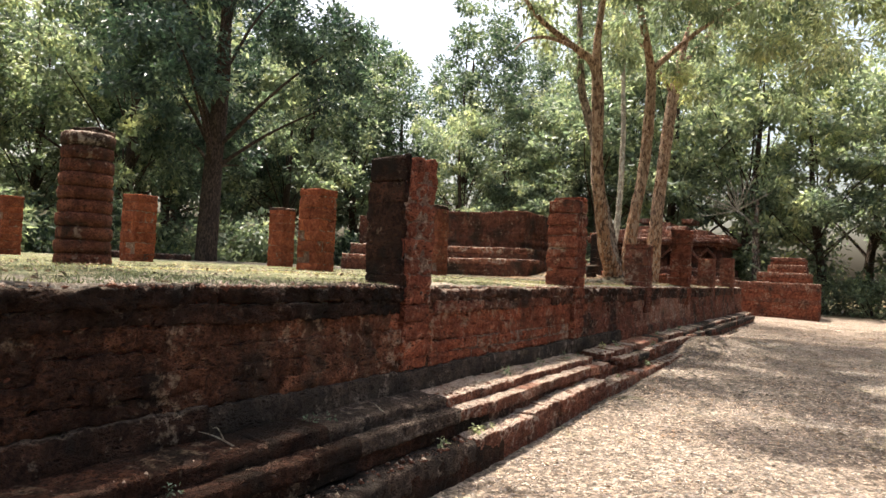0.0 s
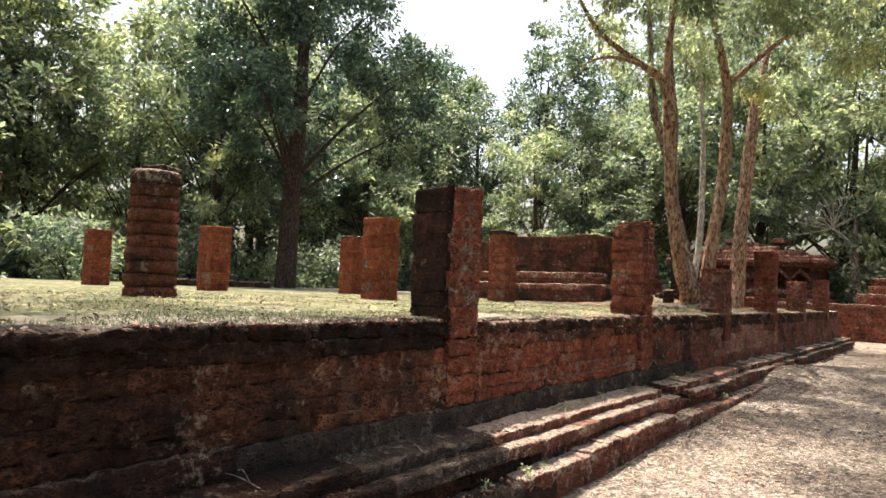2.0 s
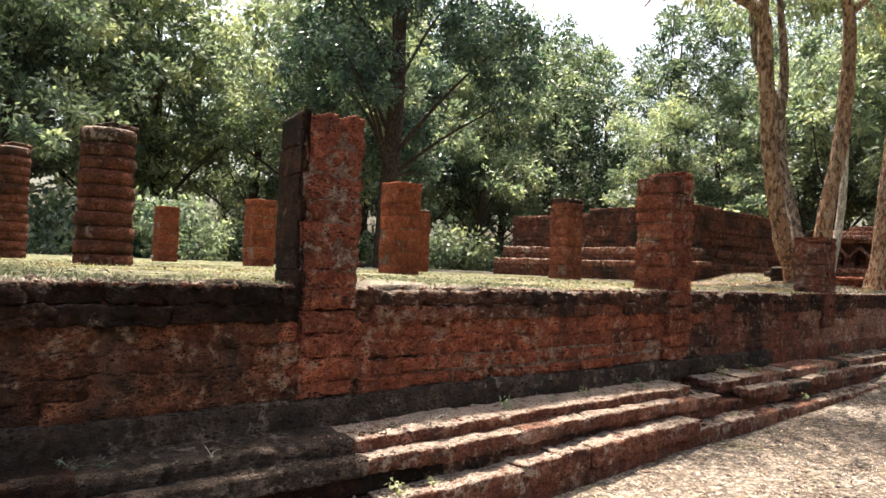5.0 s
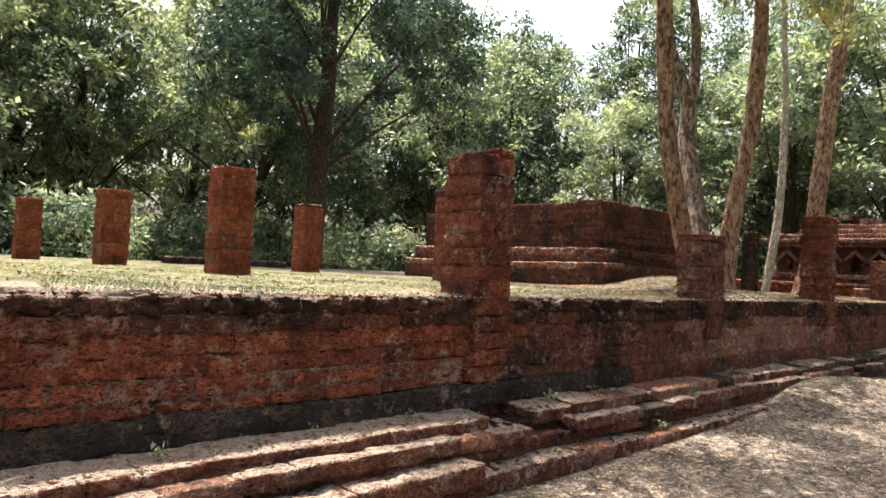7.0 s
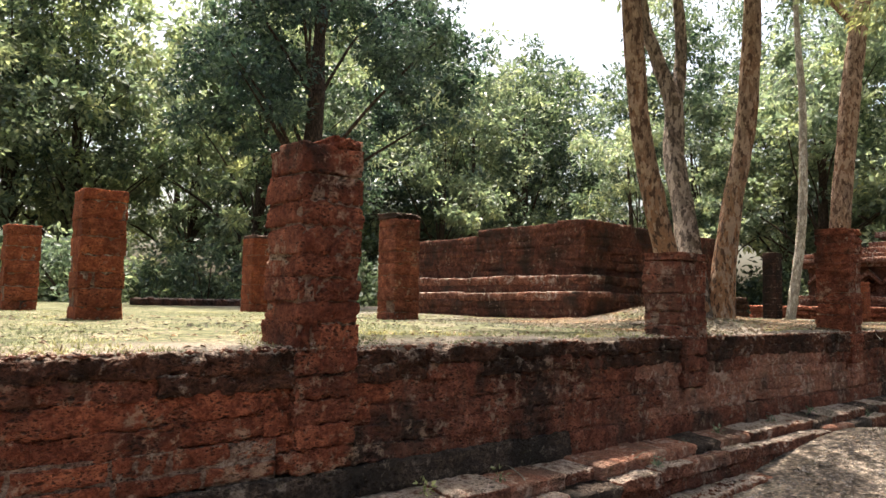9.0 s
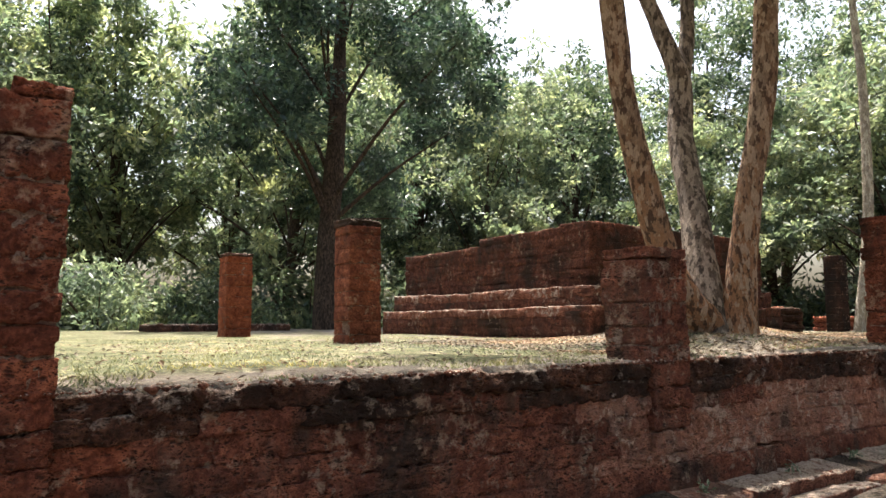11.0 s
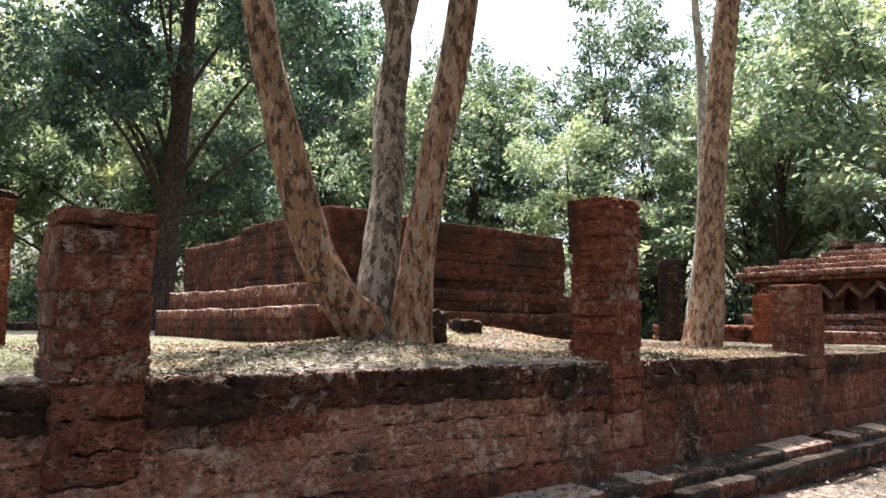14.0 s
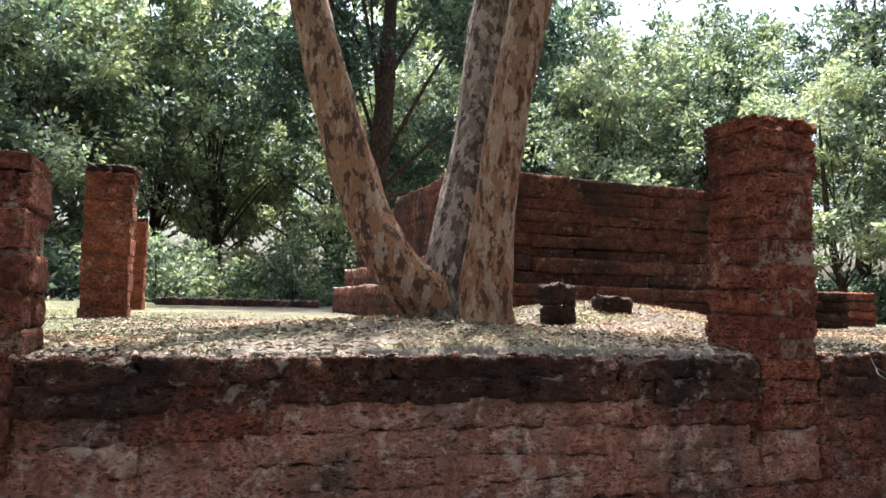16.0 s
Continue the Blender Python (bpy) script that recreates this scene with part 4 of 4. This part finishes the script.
ca, ra = canopy(rng, -4.0, 2.8, 8.0, 11.5, 5.2, 240)
limb_tree("large leafy tree shading the near end of the platform", [
    ("trunk", [(-9.2, 2.2, 1.2), (-9.15, 2.2, 2.6), (-9.0, 2.0, 5.0), (-8.7, 1.8, 7.5), (-8.5, 1.6, 10.5)], [0.5, 0.36, 0.30, 0.2, 0.05], 17),
    ("limb", [(-8.9, 1.9, 5.8), (-6.5, 2.2, 7.6), (-4.0, 2.8, 9.6)], [0.18, 0.13, 0.03], 18),
    ("limb", [(-8.9, 1.9, 6.2), (-10.5, 0.6, 8.0), (-12.0, -0.6, 9.2)], [0.15, 0.1, 0.03], 19),
], ca, ra, 90, 0.19, LEAF_MID, BARK_DARK)
ca, ra = canopy(rng, 20.9, 4.3, 10, 13.5, 3.2, 60)
limb_tree("slender pale-barked tree behind the leaning tree", [
    ("trunk", [(20.65, 4.45, 1.3), (20.69, 4.43, 1.6), (20.94, 4.22, 3.94), (21.0, 4.17, 7.07), (20.92, 4.23, 9.02), (20.8, 4.3, 12.5)],
     [0.14, 0.12, 0.11, 0.10, 0.08, 0.02], 10)], ca, ra, 80, 0.16, LEAF_MID, BARK_PALE)

# forest
VARIANTS = [
    forest_tree(101, 15.5, 5.6, 0.28, LEAF_DARK, 165, 84, 0.26, 0.16),
    forest_tree(102, 13.5, 4.9, 0.24, LEAF_MID, 150, 84, 0.25, 0.18),
    forest_tree(103, 17.0, 5.1, 0.28, LEAF_MID, 155, 84, 0.26, 0.24),
    forest_tree(104, 11.5, 4.7, 0.18, LEAF_LIGHT, 145, 84, 0.245, 0.12),
]
BIG = tagged(forest_tree(105, 19.0, 6.6, 0.38, LEAF_DARK, 330, 170, 0.235, 0.14), "huge dark green tree at the back of the platform", "tree", "forest trees")
BIG.matrix_basis = pose(14.3, 19.17, TOP - 0.05, 0, 0, 40)
LABELS = ["broad dark green forest tree with dense crown", "green forest tree with rounded leafy crown",
          "tall forest tree with layered green crown", "pale green tree with feathery foliage"]
for v, lab in zip(VARIANTS, LABELS):
    tagged(v, lab, "tree", "forest trees")
VARIANTS[0].matrix_basis = pose(26.5, 33.0, 0.1, 0, 0, 40)
VARIANTS[1].matrix_basis = pose(20.5, 29.5, 0.1, 0, 0, 10)
VARIANTS[2].matrix_basis = pose(9.8, 32.5, 0.1, 0, 0, 200)
VARIANTS[3].matrix_basis = pose(33.0, 17.0, 0.2, 0, 0, 90)
rng = random.Random(8)


def plant(kind, x, y, z, s=1.0):
    copy = copy_thing(VARIANTS[kind], pose(x, y, z, 0, 0, rng.uniform(0, 360)))
    copy.scale = (s, s, s * rng.uniform(0.92, 1.1))


spots = []
for row, (y, gap) in enumerate(((29.0, 5.2), (35.5, 5.2), (43, 6.4))):
    x = -24.0 + row * 2.0
    while x < 46:
        spots.append((x + rng.uniform(-1.3, 1.3), y + rng.uniform(-1.6, 1.6), 0.1))
        x += gap
for row, (x, gap) in enumerate(((39.5, 4.6), (46, 5.2))):
    y = -16.0 + row * 2
    while y < 25:
        spots.append((x + rng.uniform(-1.5, 1.5), y + rng.uniform(-1.3, 1.3), 0.15))
        y += gap
for x, y in ((43, 14.5), (-16, -16), (2, -18), (18, -18), (32, -14), (-22, 6)):
    spots.append((x, y, 0.1))
for x, y, z in spots:
    back = 3 < x < 14 and 20 < y < 33
    if back:
        y += 4.5
    if (x - 20.5) ** 2 + (y - 29.5) ** 2 < 9 or (x - 9.8) ** 2 + (y - 32.5) ** 2 < 9:
        continue
    kind = rng.choice((0, 0, 1, 2, 3, 1) if x > 7 else (0, 1, 3, 2, 3)) if y > 20 else rng.choice((3, 3, 3, 1, 2))
    if back or 8 < x < 18 and 20 < y < 34 or 0 < x < 8 and 20 < y < 32:
        kind = 1 if back and x > 8.5 else 3
    plant(kind, x, y, z, rng.uniform(0.9, 1.15) * (1.75 if back else 1.34 if 22 < x < 40 and 12 < y < 34 else (1.34 if x > 17 else 1.27)))


def dead_tree():
    """A leafless tree with a bleached fan of twigs, before the east wood."""
    r = random.Random(61)
    root = tagged(new("dead_tree"), "leafless tree with a bleached fan of dry twigs", "tree")
    trunk = part("trunk", mesh_of("trunk", *tube([(35.4, 0.7, -0.2), (35.35, 0.72, 2.2), (35.25, 0.8, 4.4), (35.2, 0.75, 6.2)], [0.3, 0.22, 0.17, 0.05], 10, 61), BARK_GREY, True), root)
    fork = Vector((35.05, 1.75, 5.5))
    part("limb", mesh_of("limb", *tube([(35.25, 0.8, 4.4), (35.1, 1.2, 5.0), fork], [0.11, 0.08, 0.06], 7, 62), BARK_PALE, True), trunk)
    for i in range(11):
        a = math.radians(-25 + i * 19 + r.uniform(-8, 8))
        d = Vector((r.uniform(-0.4, 0.2), math.cos(a), math.sin(a) + 0.25)).normalized()
        ln = r.uniform(1.2, 2.3)
        mid = fork + d * ln * 0.5 + Vector((0, r.uniform(-0.15, 0.15), r.uniform(-0.1, 0.15)))
        end = fork + d * ln
        branch = [tube([fork, mid, end], [0.04, 0.025, 0.006], 5, 70 + i)]
        for k in range(5):
            b0 = fork.lerp(end, 0.3 + 0.13 * k)
            b1 = b0 + (d + Vector((r.uniform(-0.5, 0.5), r.uniform(-0.9, 0.9), r.uniform(-0.3, 0.9)))).normalized() * ln * r.uniform(0.25, 0.45)
            branch.append(tube([b0, b0.lerp(b1, 0.5), b1], [0.018, 0.012, 0.004], 4, 90 + i * 5 + k))
        part("dry_branch", mesh_of("dry_branch", *join_geo(branch), BARK_PALE, True), root)


dead_tree()


def shrub(seed, leaf, n=26, per=60, size=0.22):
    rng2 = random.Random(seed)
    root = new("shrub")
    cs, rs, pieces = [], [], []
    for i in range(n):
        a, r = rng2.uniform(0, 6.28), 1.5 * math.sqrt(rng2.random())
        p = (r * math.cos(a), r * math.sin(a), rng2.uniform(0.3, 2.6) * (1.15 - r * 0.3))
        cs.append(p)
        s = rng2.uniform(0.35, 0.65)
        rs.append((s, s, s * 0.8))
        if i % 3 == 0:
            pieces.append(tube([(p[0] * 0.15, p[1] * 0.15, -0.2), (p[0] * 0.5, p[1] * 0.5, p[2] * 0.5), p], [0.03, 0.022, 0.008], 5, seed + i))
    part("stem", mesh_of("stem", *join_geo(pieces), BARK_DARK, True), root)
    co, tri = leaves(np.random.default_rng(seed), cs, rs, per, size, 0.2)
    part("foliage", fast_mesh("foliage", co, None, leaf, tri), root)
    return root


SHRUBS = [shrub(201, LEAF_DARK), shrub(202, LEAF_MID), shrub(203, LEAF_LIGHT)]
for s, lab in zip(SHRUBS, ("dense dark green bushy undergrowth", "leafy mid-green bushy undergrowth", "pale green bushy undergrowth")):
    tagged(s, lab, "shrub", "forest shrubs")
for i, s in enumerate(SHRUBS):
    s.matrix_basis = pose(6 + i * 6, 25.0, 0.2)
for x, y, k in ((7.6, 23.1, 1.1), (12.4, 23.3, 1.0), (39.0, 10.6, 1.5), (38.4, 12.8, 1.6), (39.4, 15.2, 1.5), (38.6, 17.6, 1.5), (40.5, 12.0, 1.7)):
    c = copy_thing(SHRUBS[2 if x < 8 else 1], pose(x, y, TOP - 0.05 if y > 22 else 0.05, 0, 0, x * 70))
    c.scale = (k, k, k)
for i in range(104):
    if i < 72:
        x, y, z = -26 + (i % 36) * 2.0 + rng.uniform(-0.7, 0.7), (25.2 if i < 36 else 27.4) + rng.uniform(-0.7, 0.9), 0.1
    else:
        x, y, z = (37.0 if i % 2 else 39.5) + rng.uniform(-0.8, 0.8), -17 + (i - 72) * 1.35, 0.05
    c = copy_thing(SHRUBS[rng.choice((0, 1, 2, 2, 2))], pose(x, y, z, 0, 0, rng.uniform(0, 360)))
    k = rng.uniform(0.9, 1.7)
    c.scale = (k, k, k)


# grass blades, litter and stones
def blades():
    nr = np.random.default_rng(3)
    k = 80000
    x = nr.uniform(-5, 21, k)
    y = 0.06 + 9.0 * nr.random(k) ** 1.8
    bare = np.array([noise.noise((a * 0.9, b * 0.9, 7.0)) for a, b in zip(x, y)])
    ok = bare > -0.12
    x, y = x[ok], y[ok]
    z = np.array([turf_z(a, b) for a, b in zip(x, y)])
    k = len(x)
    a = nr.uniform(0, 6.283, k)
    h = nr.uniform(0.008, 0.032, k)
    w = 0.005
    tip = np.stack([x + nr.normal(0, 0.02, k), y + nr.normal(0, 0.02, k), z + h], 1)
    p = np.stack([x - w * np.cos(a), y - w * np.sin(a), z - 0.004], 1)
    q = np.stack([x + w * np.cos(a), y + w * np.sin(a), z - 0.004], 1)
    co = np.stack([p, q, tip], 1).reshape(-1, 3)
    ob = new("grass", fast_mesh("grass", co, None, GRASS, np.arange(k * 3).reshape(-1, 3)))
    tagged(ob, "short dry green grass blades on the platform", "grass", kind="stuff")


blades()


def litter(name, k, xr, yr, fz, size, mat, label, seed):
    nr = np.random.default_rng(seed)
    x, y = nr.uniform(*xr, k), nr.uniform(*yr, k)
    z = np.array([fz(a, b) for a, b in zip(x, y)]) + 0.012
    c = np.stack([x, y, z], 1)
    ax = nr.normal(size=(k, 3)) * np.array([1, 1, 0.25])
    ax /= np.linalg.norm(ax, axis=1)[:, None]
    sd = np.cross(ax, np.array([0, 0, 1.0]))
    s = size * nr.uniform(0.5, 1.4, k)[:, None]
    lift = np.array([0, 0, 0.25]) * s * nr.random(k)[:, None]
    co = np.stack([c - ax * s * 0.5, c + sd * s * 0.28 + lift, c + ax * s * 0.5, c - sd * s * 0.28 + lift], 1).reshape(-1, 3)
    o = np.arange(k)[:, None] * 4
    tri = np.concatenate([o + np.array([[0, 1, 2]]), o + np.array([[0, 2, 3]])], 1).reshape(-1, 3)
    tagged(new(name, fast_mesh(name, co, None, mat, tri)), label, "leaf litter", kind="stuff")


def straw():
    """Dry grass stalks hanging over the wall's top edge."""
    nr = np.random.default_rng(12)
    k = 3600
    x = nr.uniform(-5, 20, k)
    keep = np.array([noise.noise((a * 1.3, 0.0, 3.0)) for a in x]) > -0.1
    x = x[keep]
    k = len(x)
    y, z = nr.uniform(-0.05, 0.12, k), np.full(k, 1.40)
    a = nr.uniform(0, 6.283, k)
    ln = nr.uniform(0.02, 0.07, k)
    tip = np.stack([x + np.cos(a) * ln, y - nr.uniform(0.1, 0.9, k) * ln, z + nr.uniform(-0.7, 0.5, k) * ln], 1)
    w = 0.0018
    p = np.stack([x - w, y, z], 1)
    q = np.stack([x + w, y, z + w], 1)
    co = np.stack([p, q, tip], 1).reshape(-1, 3)
    ob = new("dry_straw", fast_mesh("dry_straw", co, None, DRY, np.arange(k * 3).reshape(-1, 3)))
    tagged(ob, "dry grass stalks along the wall's top edge", "grass", kind="stuff")


straw()
litter("leaf_chips", 34000, (-5, 16), (-6, -0.72), ground_z, 0.028, CHIP, "pale dry leaf chips strewn over the gravel", 7)
litter("leaf_litter", 11000, (-6, 24), (-7, -0.75), ground_z, 0.05, DRY, "dry fallen leaves on the gravel path", 4)
litter("platform_litter", 4500, (-5, 21), (0.05, 6), turf_z, 0.05, DRY, "dry fallen leaves on the platform grass", 5)
litter("soil_chips", 14000, (7.5, 19), (0.05, 4.2), turf_z, 0.022, CHIP, "pale dry leaf chips under the platform trees", 8)
litter("tree_litter", 22000, (8.3, 19), (0.05, 4.2), turf_z, 0.045, DRY, "brown fallen leaves under the platform trees", 6)


def gravel():
    """Pale pebbles on the path: small rough octahedra."""
    nr = np.random.default_rng(21)
    k = 20000
    x = nr.uniform(-5, 15, k)
    y = -0.75 - 4.6 * nr.random(k) ** 1.2
    z = np.array([ground_z(a, b) for a, b in zip(x, y)])
    r = (0.004 + 0.016 * nr.random(k) ** 2)[:, None]
    c = np.stack([x, y, z], 1)
    unit = np.array([[1, 0, 0], [0, 1, 0], [-1, 0, 0], [0, -1, 0], [0, 0, 0.7], [0, 0, -0.7]])
    co = (c[:, None, :] + unit[None] * r[:, None, :] * nr.uniform(0.7, 1.3, (k, 6, 1))).reshape(-1, 3)
    f = np.array([[0, 1, 4], [1, 2, 4], [2, 3, 4], [3, 0, 4], [1, 0, 5], [2, 1, 5], [3, 2, 5], [0, 3, 5]])
    tri = (np.arange(k)[:, None, None] * 6 + f[None]).reshape(-1, 3)
    tagged(new("gravel", fast_mesh("gravel", co, None, PEBBLE, tri)), "pale pebbles and crumbs on the path", "gravel", kind="stuff")


gravel()


def crumbs():
    """Crumbled laterite and dust lumps along the wall's top edge and on the ledges."""
    nr = np.random.default_rng(33)
    k = 5200
    x = nr.uniform(-4.5, 18, k)
    place = nr.integers(0, 5, k)
    spread = nr.random(k)
    y = np.where(place < 3, -0.07 + 0.24 * spread ** 1.3, np.where(place == 3, -0.34 + 0.22 * spread, -0.63 + 0.15 * spread))
    z = np.where(place < 3, 1.392, np.where(place == 3, 0.488, 0.182))
    keep = np.array([noise.noise((a * 1.1, float(p), 4.0)) for a, p in zip(x, np.minimum(place, 3))]) > -0.15
    x, y, z = x[keep], y[keep], z[keep]
    k = len(x)
    r = (0.006 + 0.03 * nr.random(k) ** 3)[:, None]
    c = np.stack([x, y, z], 1)
    unit = np.array([[1, 0, 0], [0, 1, 0], [-1, 0, 0], [0, -1, 0], [0, 0, 0.7], [0, 0, -0.7]])
    co = (c[:, None, :] + unit[None] * r[:, None, :] * nr.uniform(0.6, 1.4, (k, 6, 1))).reshape(-1, 3)
    f = np.array([[0, 1, 4], [1, 2, 4], [2, 3, 4], [3, 0, 4], [1, 0, 5], [2, 1, 5], [3, 2, 5], [0, 3, 5]])
    tri = (np.arange(k)[:, None, None] * 6 + f[None]).reshape(-1, 3)
    tagged(new("crumbs", fast_mesh("crumbs", co, None, LEDGE, tri)), "crumbled laterite and pale dust lumps on the wall edge", "rubble", kind="stuff")


crumbs()


def twig(x, y, z, length, turn, lift, seed):
    r = random.Random(seed)
    root = tagged(new("twig"), "dry fallen twig on the laterite ledge", "twig", "fallen twigs")
    root.matrix_basis = pose(x, y, z, 0, 0, turn)
    pts = [(0, 0, 0.004), (length * 0.35, r.uniform(-0.02, 0.02), lift * 0.5), (length * 0.7, r.uniform(-0.03, 0.03), lift * 0.8), (length, 0, lift)]
    part("stick", mesh_of("stick", *tube(pts, [0.006, 0.005, 0.004, 0.0015], 6, seed), BARK_PALE, True), root)
    side = [pts[1], (length * 0.5, 0.05, lift + 0.03), (length * 0.6, 0.09, lift + 0.04)]
    part("side_shoot", mesh_of("side_shoot", *tube(side, [0.004, 0.003, 0.001], 5, seed + 1), BARK_PALE, True), root)


for i, (x, y, z, ln, turn, lift) in enumerate((
        (-2.2, -0.27, 0.485, 0.22, 130, 0.10), (-0.9, -0.35, 0.485, 0.16, 40, 0.03), (0.6, -0.34, 0.485, 0.2, 15, 0.06), (2.1, -0.44, 0.408, 0.18, 160, 0.02),
        (5.6, -0.35, 0.485, 0.24, 70, 0.05), (6.9, -0.35, 0.485, 0.2, 200, 0.04), (9.4, -0.3, 0.485, 0.28, 35, 0.07), (10.8, -0.34, 0.485, 0.2, 110, 0.05),
        (9.9, 0.4, 1.46, 0.3, 20, 0.03), (11.7, 0.7, 1.46, 0.34, 150, 0.04), (12.9, -0.05, 1.40, 0.12, 265, -0.13), (9.0, 0.12, 1.43, 0.14, 20, 0.02))):
    twig(x, y, z, ln, turn, lift, 300 + i)


def weed(x, y, z, size, seed):
    r = np.random.default_rng(seed)
    root = tagged(new("weed"), "small green weed rooted in the laterite ledge", "weed", "ledge weeds")
    root.matrix_basis = pose(x, y, z)
    part("stalk", mesh_of("stalk", *tube([(0, 0, -0.01), (0.005, 0.0, size * 0.5), (0.0, -0.01, size * 0.9)], [0.003, 0.002, 0.001], 5, seed), LEAF_MID, True), root)
    cs = [(0, 0, size * 0.35), (0.02, -0.02, size * 0.6), (-0.02, 0.0, size * 0.8)]
    co, tri = leaves(r, cs, [(size * 0.35,) * 3] * 3, 9, size * 0.45)
    part("leaf_tuft", fast_mesh("leaf_tuft", co, None, LEAF_LIGHT, tri), root)


for i in range(26):
    r = random.Random(900 + i)
    x = -3 + i * 0.62 + r.uniform(-0.25, 0.25)
    ledge = r.choice(((-0.24, 0.488), (-0.44, 0.408), (-0.57, 0.18), (-0.2, 0.488)))
    weed(x, ledge[0], ledge[1], r.uniform(0.04, 0.10), 400 + i)
